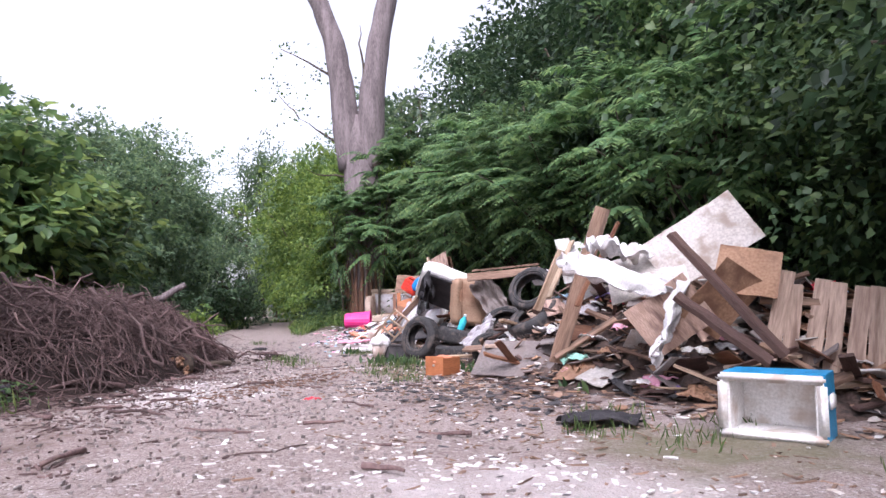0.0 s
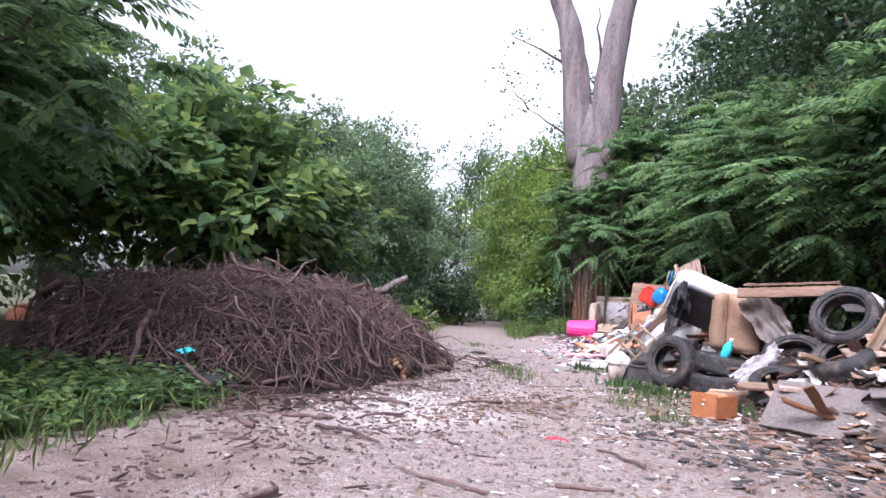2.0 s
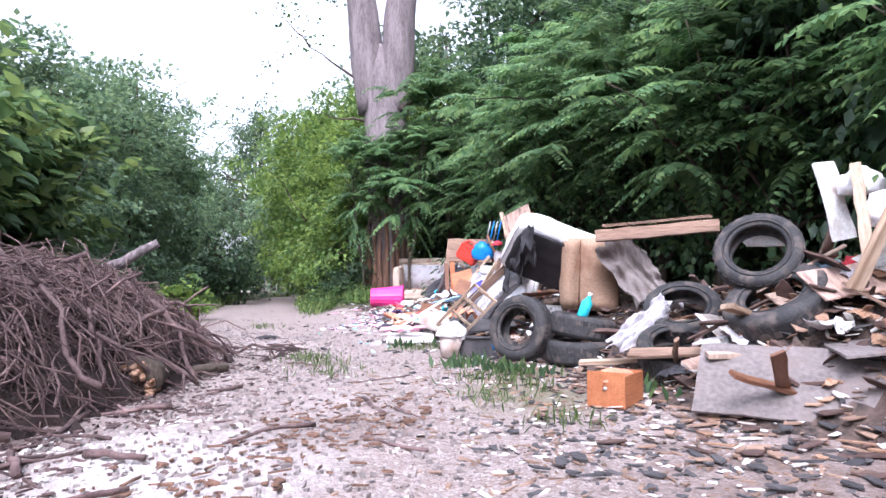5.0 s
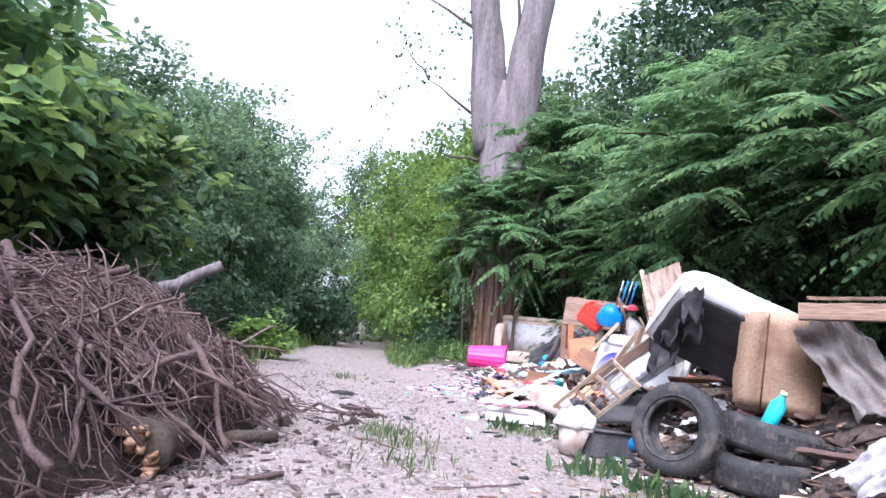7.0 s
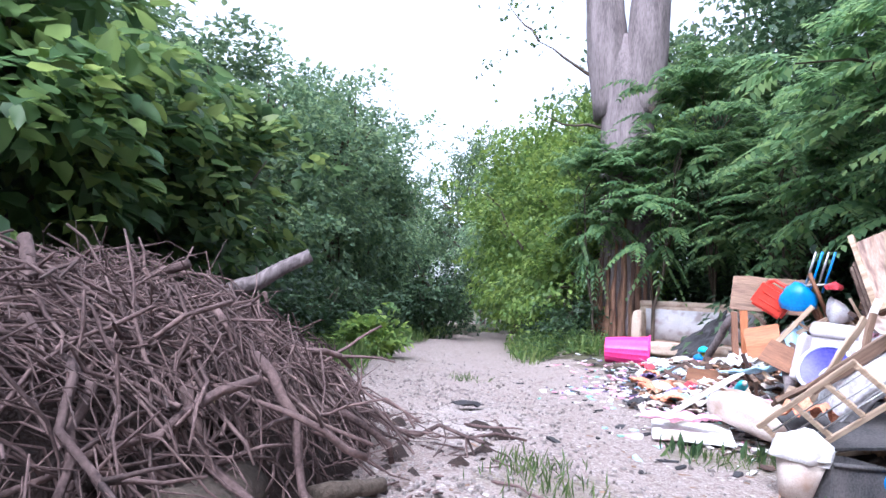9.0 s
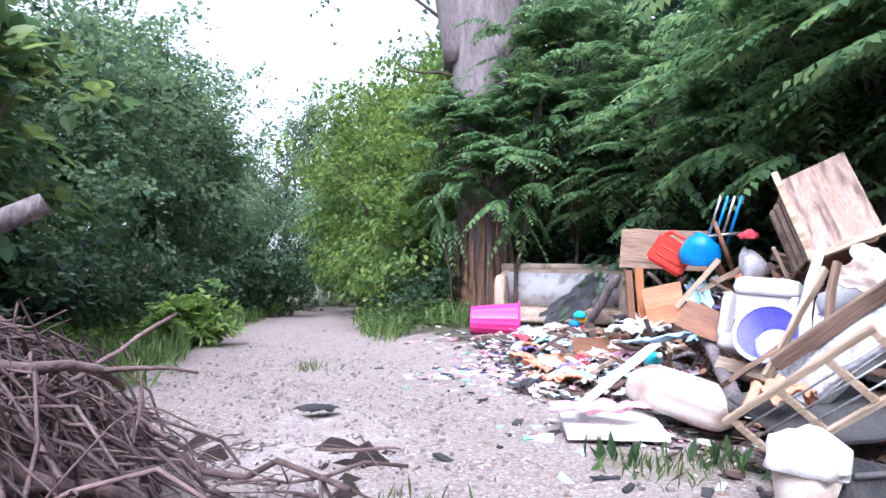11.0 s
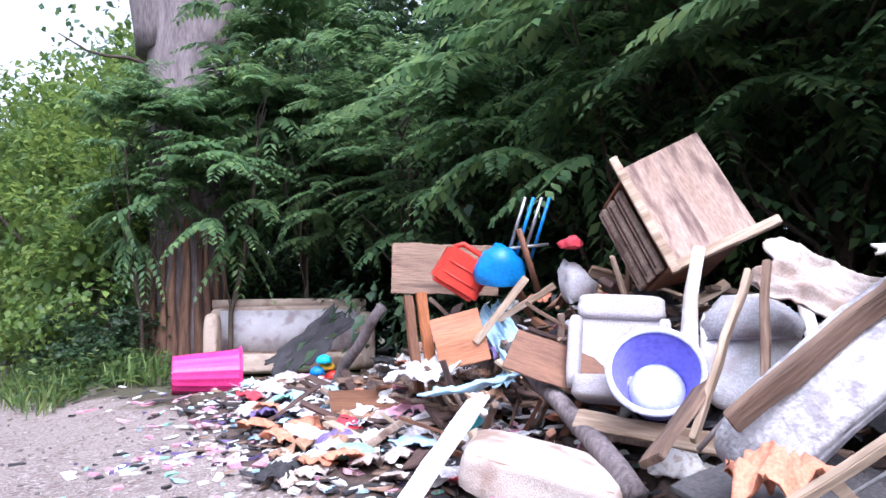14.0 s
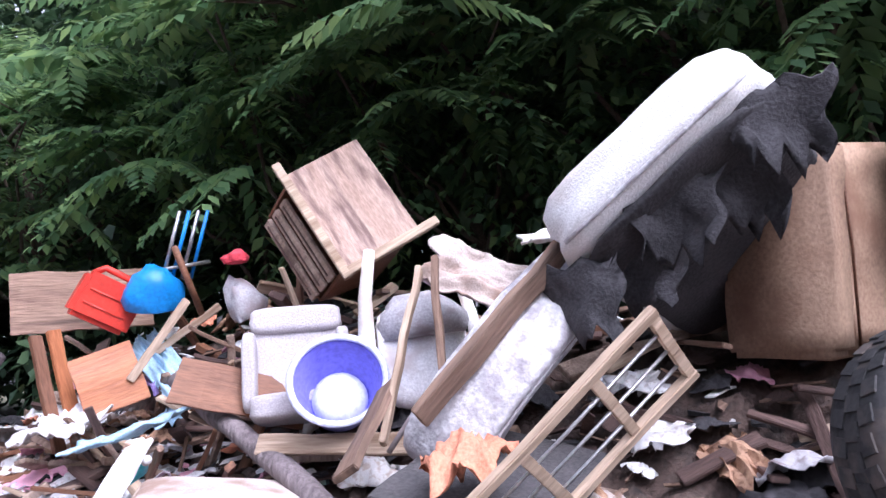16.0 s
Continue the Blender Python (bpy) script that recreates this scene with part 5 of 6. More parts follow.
def quilt_mattress():
    t = thing("mattress", "bent stained grey-white quilted mattress leaning down the heap", "mattress", span((1.58, 13.48, 0.42), (2.32, 13.06, 1.14), 58))
    bm = cushion(1.08, 0.32, 0.15, 7, 0.15)
    for v in bm.verts:
        v.co.z -= 0.22 * (v.co.x / 0.6) ** 2 * 0.6
        v.co.z += 0.012 * math.sin(v.co.x * 34) * math.sin(v.co.y * 34)
    part("pad", bm, QUILT, t)
    for s in (-1, 1):
        part("piping", tube([(x, s * 0.155, 0.02 - 0.132 * (x / 0.6) ** 2) for x in np.linspace(-0.58, 0.58, 12).tolist()], [0.012] * 12, 6), GREY_CLOTH, t)


quilt_mattress()


def crib_frame():
    t = thing("crib_side", "broken pale wooden frame with thin metal bars", "crib side", span((1.3, 13.02, 0.24), (1.8, 12.54, 0.76), -52))
    for y in (-0.16, 0.16):
        part("rail", box(0.88, 0.035, 0.03, 0.004, 0.004, 4, (0, y, 0)), PALE_PLANK, t, smooth_=False)
    for x in (-0.4, -0.1, 0.18, 0.42):
        part("rung", box(0.035, 0.3, 0.025, 0.003, 0.003, 2, (x, 0, 0.002)), PALE_PLANK, t, smooth_=False)
    for y in (-0.08, 0.0, 0.08):
        part("bar", tube([(-0.42, y, 0.0), (0, y, -0.004), (0.42, y, 0)], [0.006] * 3, 6), STEEL, t, "thin metal bar")


crib_frame()


def tub():
    at, eye = Vector((1.73, 14.1, 0.74)), Vector((-0.1, 11.4, 2.6))
    m = Matrix.Translation(at) @ (eye - at).to_track_quat("Z", "Y").to_matrix().to_4x4() @ Matrix.Scale(0.94, 4)
    t = thing("plastic_tub", "round blue plastic tub tipped towards the track", "tub", m)
    part("bowl", revolve([(0.16, -0.24), (0.22, 0.0), (0.212, 0.0), (0.15, -0.225), (0.001, -0.225), (0.001, -0.24)], 40, True), TUB_BLUE, t)
    part("rim", revolve([(0.21, -0.008), (0.236, -0.008), (0.242, 0.006), (0.225, 0.014), (0.208, 0.006)], 40), TUB_RIM, t, "pale lilac rim")
    # added pale dome: the bright reflection in the bowl, given as shape and colour
    part("moulded_bump", revolve([(0.14, -0.226), (0.13, -0.19), (0.1, -0.165), (0.05, -0.155), (0.001, -0.153)], 28, False), TUB_RIM, t, "pale dome standing for the glare in the bottom")


tub()


def pale_seat():
    t = thing("car_seat", "pale lilac-grey child seat with padded back", "child seat", pose(1.86, 14.62, 0.78, -14, 4, -34))
    part("backrest", cushion(0.46, 0.12, 0.42, 4, 0.1), LILAC, t, m=pose(0, 0.04, 0.06))
    part("headrest", cushion(0.46, 0.15, 0.13, 6, 0.1), LILAC, t, m=pose(0, 0.02, 0.27))
    part("seat", cushion(0.44, 0.3, 0.12, 8, 0.1), LILAC, t, m=pose(0, -0.12, -0.2))
    for s in (-1, 1):
        part("side_wing", cushion(0.07, 0.22, 0.36, 5 + s, 0.1), LILAC, t, m=pose(s * 0.23, -0.04, 0.0))


pale_seat()


def white_chair():
    t = thing("swing_chair", "white plastic baby chair with a padded seat", "chair", pose(2.24, 14.08, 0.74, -15, 0, -40))
    part("seat", cushion(0.44, 0.16, 0.42, 5), WHITE_CLOTH, t, "padded white seat", m=pose(0, 0.02, 0.05))
    part("cover", crumple(0.2, 0.07, 0.14, 9, 0.3), GREY_CLOTH, t, "black-edged pale cover", m=pose(0.02, -0.06, 0.12))
    part("post", tube([(-0.24, -0.05, -0.15), (-0.27, -0.06, 0.1), (-0.25, -0.06, 0.35), (-0.2, -0.05, 0.6)], [0.05, 0.045, 0.035, 0.03], 12), WHITE, t, "curved white plastic post")
    part("post", tube([(0.26, 0.05, -0.1), (0.28, 0.05, 0.15), (0.25, 0.08, 0.4)], [0.04, 0.035, 0.03], 12), WHITE, t, "curved white plastic post")


white_chair()
ribbon((2.1, 13.78, 1.2), (2.42, 13.5, 0.98), 0.3, CREAM, "carpet_piece", "folded cream carpet offcut", "carpet", 3, 0.05, 50)
ribbon((2.35, 13.45, 1.22), (2.85, 13.1, 1.28), 0.12, WHITE, "plastic_tray", "white plastic tray on the heap", "tray", 4, 0.03, 20)


def broken_cabinet():
    o, u, v = Vector((2.09, 14.82, 1.86)), Vector((0.34, -0.2, 0.17)), Vector((0.13, -0.26, -0.55))
    x, y = u.normalized(), None
    z = u.cross(v).normalized()
    if z.y > 0:
        z = -z
    y = z.cross(x)
    m = Matrix.Translation(o + u / 2 + v / 2) @ Matrix((x, y, z)).transposed().to_4x4() 
    t = thing("cabinet", "broken wooden cabinet tipped on its corner with loose drawers", "cabinet", m)
    part("top", box(0.46, 0.66, 0.02, 0.003, 0.006, 5, (0, 0, 0)), PLYWOOD, t, "peeling pinkish plywood top", smooth_=False)
    racked = pose(-0.21, 0, 0, 0, 30, 0) @ pose(0.21, 0, 0)
    for nm, size, at in (("side", (0.02, 0.62, 0.38), (0.22, 0, -0.21)), ("back", (0.42, 0.02, 0.38), (0, 0.31, -0.21)), ("front", (0.42, 0.02, 0.38), (0, -0.31, -0.21)), ("base", (0.42, 0.62, 0.02), (0, 0, -0.41)), ("divider", (0.3, 0.6, 0.015), (0, 0, -0.13))):
        part(nm, box(*size, 0.003, 0.004, 3, at), BROWN_WOOD, t, m=racked, smooth_=False)
    part("edge_strip", box(0.05, 0.8, 0.05, 0.004, 0.004, 3, (-0.25, 0.02, 0.0)), PALE_PLANK, t, "pale edge strip", smooth_=False)
    part("edge_strip", box(0.58, 0.05, 0.05, 0.004, 0.004, 3, (0.06, -0.35, 0.0)), PALE_PLANK, t, "pale edge strip", smooth_=False)
    for k in range(3):
        d = part("drawer", box(0.03, 0.56, 0.07, 0.004, 0.003, 2, (-0.23 - 0.015 * k, -0.02, -0.17 - 0.095 * k)), FENCE, t, "slatted wooden drawer front", m=racked, smooth_=False)
        part("groove", box(0.008, 0.5, 0.012, 0.002, 0, 0, (-0.248 - 0.015 * k, -0.02, -0.17 - 0.095 * k)), DARK_WOOD, d, smooth_=False)


broken_cabinet()


def tan_chair():
    t = thing("armchair_base", "brown vinyl armchair base standing on its side", "armchair", pose(3.06, 12.5, 0.98, 4, 3, -14))
    part("body", box(0.62, 0.4, 0.84, 0.03, 0.03, 7), TAN_BOARD, t)
    part("panel", box(0.2, 0.44, 0.82, 0.03, 0.03, 7, seed=3), TAN_BOARD, t, "front vinyl panel", m=pose(-0.24, -0.02, 0))
    for s in (-1, 1):
        part("seam", tube([(-0.125, -0.215, -0.4), (-0.125, -0.225, 0), (-0.125, -0.215, 0.4)], [0.006] * 3, 6), BROWN_WOOD, t)


tan_chair()
ribbon((3.2, 12.05, 1.35), (3.6, 11.8, 0.7), 0.42, LINING, "hanging_cloth", "grey lining cloth hanging from a shelf board", "cloth", 5, 0.08, 70)
ribbon((3.0, 10.7, 0.3), (3.45, 10.62, 0.72), 0.22, GREY_CLOTH, "blanket", "crumpled white patterned blanket over tyres", "blanket", 6, 0.08, 50)
ribbon((4.1, 7.05, 1.32), (5.1, 6.7, 1.02), 0.3, WHITE_CLOTH, "bed_sheet", "white sheet draped over the heap", "sheet", 7, 0.12, 30)
ribbon((5.15, 6.7, 1.05), (4.85, 6.5, 0.4), 0.22, WHITE_CLOTH, "bed_sheet", "white sheet hanging down the heap", "sheet", 8, 0.08, 60)
ribbon((4.4, 7.0, 1.45), (4.9, 7.3, 1.35), 0.35, WHITE_CLOTH, "plastic_sheet", "crumpled white plastic on top of the heap", "plastic sheet", 9, 0.15)
ribbon((0.35, 14.0, 0.2), (0.95, 14.0, 0.24), 0.16, PINK_CLOTH, "red_cloth", "pinkish red cloth on the gravel", "cloth", 10, 0.05)
ribbon((1.05, 15.5, 0.55), (1.5, 15.2, 0.66), 0.3, PALE_BLUE, "jeans", "pale blue denim on the rubbish", "clothes", 11, 0.035)
ribbon((1.0, 15.8, 0.62), (1.3, 16.1, 0.74), 0.4, WHITE_CLOTH, "towel", "crumpled white towel on the rubbish", "towel", 12, 0.045)
ribbon((0.35, 20.2, 0.45), (1.2, 20.2, 1.15), 0.5, BLACK_CLOTH, "black_sheet", "black sheet hanging from the sofa", "sheet", 13, 0.08, 40)
ribbon((1.75, 16.3, 1.1), (1.7, 15.6, 0.7), 0.2, PALE_BLUE, "striped_cloth", "grey-blue striped cloth hanging over rubbish", "cloth", 14, 0.06, 30)


def sofa():
    t = thing("sofa", "old beige sofa without cushions, grey lining showing", "sofa", pose(0.65, 21.6, 0.32, 0, 0, -3))
    part("backrest", cushion(2.3, 0.2, 0.95, 3, 0.05), BEIGE, t, m=pose(0, 0.24, 0.62))
    part("lining", box(2.0, 0.02, 0.6, 0.005, 0.02, 6, (0, 0.125, 0.66)), GREY_CLOTH, t, "stained grey lining")
    part("seat_deck", cushion(2.2, 0.75, 0.24, 4, 0.1), BEIGE, t, m=pose(0, -0.15, 0.2))
    part("top_roll", tube([(-1.12, 0.2, 1.06), (0, 0.2, 1.07), (1.12, 0.2, 1.06)], [0.07] * 3, 12), BEIGE, t)
    for s in (-1, 1):
        part("arm", cushion(0.2, 0.85, 0.75, 5 + s, 0.1), BEIGE, t, m=pose(s * 1.08, -0.1, 0.5))
    for x in (-1, 1):
        for y in (-0.42, 0.25):
            part("foot", box(0.07, 0.07, 0.1, 0.006, centre=(x, y, 0.04)), DARK_WOOD, t)


sofa()


def basket():
    t = thing("laundry_basket", "bright pink ribbed plastic basket lying on its side", "basket", pose(-0.42, 19.45, gz(-0.42, 19.45) + 0.25, 0, 0, 4))
    prof, sides = [], 36
    verts, faces = [], []
    rows = [(-0.36, 0.16), (-0.35, 0.165), (-0.1, 0.185), (0.15, 0.2), (0.33, 0.215), (0.34, 0.235), (0.36, 0.235), (0.36, 0.21), (0.15, 0.19), (-0.34, 0.15)]
    for x, r in rows:
        for k in range(sides):
            a = 2 * math.pi * k / sides
            rr = r * 1.2 * (1 + 0.03 * (k % 2))
            verts.append((x, rr * math.cos(a), rr * math.sin(a)))
    for i in range(len(rows) - 1):
        for k in range(sides):
            a, b = i * sides + k, i * sides + (k + 1) % sides
            faces.append((a, b, b + sides, a + sides))
    faces.append(tuple(range(sides)))
    part("body", (verts, [], faces), PINK, t, smooth_=False)
    part("rim", tube([(0.355, 0.285 * math.cos(a), 0.285 * math.sin(a)) for a in np.linspace(0, 6.283, 25).tolist()], [0.014] * 25, 8), PINK, t)


basket()


def jerry_can():
    t = thing("fuel_can", "red plastic fuel can lying tilted on boards", "fuel can", pose(1.5, 16.2, 1.36, 8, 32, -6))
    bm = box(0.38, 0.2, 0.3, 0.03)
    part("body", bm, RED, t, smooth_=False)
    part("rib", box(0.28, 0.212, 0.03, 0.008, centre=(0, 0, 0.04)), RED, t)
    part("rib", box(0.28, 0.212, 0.03, 0.008, centre=(0, 0, -0.05)), RED, t)
    part("grip", tube([(-0.15, 0, 0.14), (-0.1, 0, 0.2), (0.06, 0, 0.2), (0.1, 0, 0.14)], [0.022] * 4, 10), RED, t)
    part("cap", revolve([(0.001, 0.05), (0.032, 0.05), (0.035, 0.0), (0.001, 0)], 16, False), BLACK_BITS, t, "dark screw cap", m=pose(0.15, 0, 0.145))


jerry_can()


def blue_chair():
    t = thing("folding_chair", "blue child's folding chair upside down", "chair", pose(1.78, 15.95, 1.5, 20, 0, -10))
    part("seat", crumple(0.17, 0.13, 0.2, 4, 0.15), BLUE, t, "sagging blue fabric seat", m=pose(-0.05, 0, -0.22))
    for k in range(4):
        part("bar", tube([(0.0 + 0.06 * k, 0, -0.05), (0.12 + 0.06 * k, 0.02, 0.4)], [0.013] * 2, 8), BLUE if k % 2 else STEEL, t)
    part("crossbar", tube([(-0.08, -0.02, 0.02), (0.3, -0.02, 0.06)], [0.013] * 2, 8), STEEL, t)
    part("leg", box(0.04, 0.04, 0.5, 0.005, centre=(0.12, -0.06, -0.1)), BROWN_WOOD, t, m=pose(0, 0, 0, 0, -20, 0))


blue_chair()


def soft_toy():
    ob = part("snowman_ornament", crumple(0.09, 0.07, 0.15, 2, 0.5), GREY_CLOTH, None, m=pose(2.06, 15.4, 1.14, 0, -22, 0))
    tagged(ob, "faded grey stuffed ornament on the heap", "ornament")
    ob = part("red_hat", crumple(0.06, 0.06, 0.05, 3, 0.5), RED_CLOTH, None, m=pose(1.98, 15.34, 1.46))
    tagged(ob, "red cloth flower on an ornament", "ornament")


soft_toy()


def seat_cushion():
    t = thing("cushion", "dirty cream seat cushion lying in the rubbish", "cushion", pose(1.24, 14.3, 0.27, 4, 14, -28))
    part("pad", cushion(0.72, 0.5, 0.2, 11, 0.25), CREAM, t)
    part("piping", tube([(0.35 * math.copysign(abs(math.cos(a)) ** 0.35, math.cos(a)), 0.24 * math.copysign(abs(math.sin(a)) ** 0.35, math.sin(a)), 0.075) for a in np.linspace(0, 6.283, 41).tolist()], [0.008] * 41, 6), BEIGE, t)


seat_cushion()


def waste_bin():
    t = thing("waste_bin", "small cream plastic bin full of rubbish", "bin", pose(1.36, 12.5, gz(1.36, 12.5), 0, 8, 20))
    part("body", revolve([(0.09, 0.0), (0.15, 0.27), (0.142, 0.27), (0.085, 0.012), (0.001, 0.012), (0.001, 0)], 28), CREAM, t)
    part("rim", revolve([(0.145, 0.262), (0.165, 0.266), (0.165, 0.278), (0.145, 0.28)], 28), WHITE, t)
    part("crumpled_paper", crumple(0.14, 0.13, 0.12, 7, 0.4), WHITE_CLOTH, t, "crumpled rubbish in the bin", m=pose(0, 0, 0.24))


waste_bin()


def crate():
    t = thing("crate", "black plastic crate beside the bin", "crate", pose(1.62, 12.72, gz(1.6, 12.7), 0, 4, 35))
    for c, s in (((0, 0.17, 0.12), (0.4, 0.015, 0.24)), ((0, -0.17, 0.12), (0.4, 0.015, 0.24)), ((0.2, 0, 0.12), (0.015, 0.34, 0.24)), ((-0.2, 0, 0.12), (0.015, 0.34, 0.24)), ((0, 0, 0.012), (0.4, 0.34, 0.02))):
        part("wall", box(*s, 0.004, centre=c), BLACK_BITS, t, smooth_=False)
    part("rim", box(0.43, 0.02, 0.03, 0.006, centre=(0, -0.185, 0.23)), BLACK_BITS, t)


crate()


def small_bits():
    """Bottles, toys and single bright things."""
    def bottle(x, y, z, material, label, rx, ry, rz, s=1.0):
        t = thing("bottle", label, "bottle", pose(x, y, z, rx, ry, rz) @ Matrix.Scale(s, 4), "plastic bottles")
        part("body", revolve([(0.001, -0.11), (0.045, -0.11), (0.05, -0.1), (0.05, 0.05), (0.02, 0.1), (0.018, 0.12), (0.001, 0.12)], 20, False), material, t)
        part("cap", revolve([(0.001, 0.145), (0.021, 0.145), (0.022, 0.118), (0.001, 0.118)], 16, False), WHITE, t)

    bottle(2.9, 12.0, 0.6, CYAN, "cyan plastic detergent bottle on a tyre", 10, 20, 0, 1.2)
    bottle(1.5, 16.9, 0.62, WHITE, "white plastic bottle among clothes", 80, 0, 40, 1.3)
    bottle(0.6, 15.6, 0.22, GREEN_BAG, "green plastic bottle on the litter", 90, 0, 70)
    bottle(0.2, 15.9, 0.16, WHITE, "white plastic bottle on the gravel", 90, 0, 10)
    bottle(1.9, 12.75, 0.12, BLUE, "blue plastic bottle under the frame", 85, 0, 30, 1.2)
    bottle(1.15, 15.0, 0.45, CYAN, "cyan plastic lid and bottle", 70, 0, 10)
    for x, y, z, mt in ((0.72, 18.7, 0.5, BLUE), (0.82, 18.72, 0.55, YELLOW), (0.78, 18.66, 0.62, CYAN), (0.88, 18.7, 0.45, RED)):
        ob = part("toy_piece", crumple(0.08, 0.07, 0.07, 5, 0.15, 2), mt, None, m=pose(x, y, z))
        tagged(ob, "bright plastic toy piece among the clothes", "toy", "toy pieces")
    ob = part("toy_bag", drape(0.06, 0.09, 0.05, 6), CYAN, None, m=pose(-1.76, 6.85, 0.38))
    tagged(ob, "cyan plastic bag caught in the brush pile", "plastic bag")
    ob = part("red_bucket", crumple(0.14, 0.12, 0.13, 8, 0.2), PEACH, None, m=pose(-4.3, 7.1, 0.5))
    tagged(ob, "faded orange plastic piece beside the brush", "plastic piece")
    ob = part("black_bag", drape(0.4, 0.24, 0.22, 9, 0.5, 18), BLACK_CLOTH, None, m=pose(-1.85, 6.95, 0.03))
    tagged(ob, "dark plastic bag at the foot of the brush", "plastic bag")
    plank((-1.72, 8.75, 0.2), (-1.45, 9.3, 0.22), 0.06, 0.03, WHITE, "pale painted stick by the brush pile", 20)
    ob = part("orange_cloth", drape(0.16, 0.13, 0.13, 10, 0.6, 18), PEACH, None, m=pose(1.5, 13.15, 0.4))
    tagged(ob, "crumpled peach-orange cloth on a black sheet", "cloth")
    ob = part("red_bit", drape(0.075, 0.03, 0.03, 10), RED_CLOTH, None, m=pose(1.67, 7.0, 0.03))
    tagged(ob, "small pink-red cloth scrap on the gravel", "cloth")
    ob = part("black_rag", drape(0.17, 0.07, 0.05, 12), BLACK_CLOTH, None, m=pose(-1.45, 14.35, 0.04, 0, 0, 20))
    tagged(ob, "black cloth scrap on the gravel", "cloth")
    ob = part("black_sack", drape(0.3, 0.2, 0.09, 14, 0.5, 18), BLACK_CLOTH, None, m=pose(4.25, 5.7, 0.03))
    tagged(ob, "dark flattened sack on the ground", "sack")
    for x, y, z, s in ((4.55, 9.1, 1.28, 0.2), (4.2, 10.3, 1.2, 0.17), (4.6, 9.6, 1.55, 0.14)):
        ob = part("plastic_bag", crumple(s, s * 0.8, s * 0.9, int(x * 10), 0.35), WHITE_CLOTH, None, m=pose(x, y, z))
        tagged(ob, "knotted white plastic bag on the heap", "plastic bag", "white bags")


small_bits()


def scatter_soft():
    """Rags, bags and paper over the heaps; alike ones share a mesh."""
    rnd = random.Random(77)
    kinds = [("rag", "crumpled white rag", WHITE_CLOTH, 26), ("rag", "grey-white stained rag", GREY_CLOTH, 14), ("rag", "black crumpled cloth", BLACK_CLOTH, 30), ("rag", "purple-blue cloth", PURPLE, 7),
             ("rag", "pink cloth", PINK_CLOTH, 10), ("rag", "pale blue cloth", PALE_BLUE, 7), ("rag", "peach-brown cloth", PEACH, 9), ("plastic_bag", "green plastic bag", GREEN_BAG, 2), ("rag", "red cloth", RED_CLOTH, 5),
             ("carton", "crushed brown carton", CARDBOARD, 22), ("plastic_bag", "crumpled white plastic bag", WHITE, 16), ("rag", "cream fabric", CREAM, 10)]
    zones = (((0.0, 1.6), (15.0, 19.4), 0.62), ((1.15, 3.0), (12.5, 16.4), 0.3), ((3.3, 7.2), (5.8, 11.4), 0.38))
    for n, (name, label, mt, count) in enumerate(kinds):
        shapes = []
        for k in range(3):
            bm = drape(1.25, 0.95, 0.7, n * 3 + k, 0.45, 12)
            me = bpy.data.meshes.new(name)
            bm.to_mesh(me)
            bm.free()
            me.materials.append(mt)
            if name != "carton":
                me.polygons.foreach_set("use_smooth", [True] * len(me.polygons))
            shapes.append(me)
        for k in range(int(count * 3.2)):
            (x0, x1), (y0, y1), share = zones[0] if (pick := rnd.random()) < 0.42 else zones[1] if pick < 0.62 else zones[2]
            if name == "carton" and rnd.random() < 0.7 or mt in (BLACK_CLOTH,) and rnd.random() < 0.5:
                (x0, x1), (y0, y1), share = zones[2] if rnd.random() < 0.7 else zones[1]
            for _ in range(60):
                x, y = rnd.uniform(x0, x1), rnd.uniform(y0, y1)
                h = float(heap_h(np.float64(x), np.float64(y)))
                if h > 0.03:
                    break
            s = rnd.uniform(0.05, 0.15)
            ob = new(name, shapes[k % 3])
            ob.matrix_basis = pose(x, y, gz(x, y) + h * 0.86 + 0.01, rnd.uniform(-20, 20), rnd.uniform(-20, 20), rnd.uniform(0, 360)) @ Matrix.Diagonal((s, s, s, 1))
            tagged(ob, label + " lying on the rubbish heap", name.replace("_", " "), "scattered " + name.replace("_", " ") + "s")


scatter_soft()


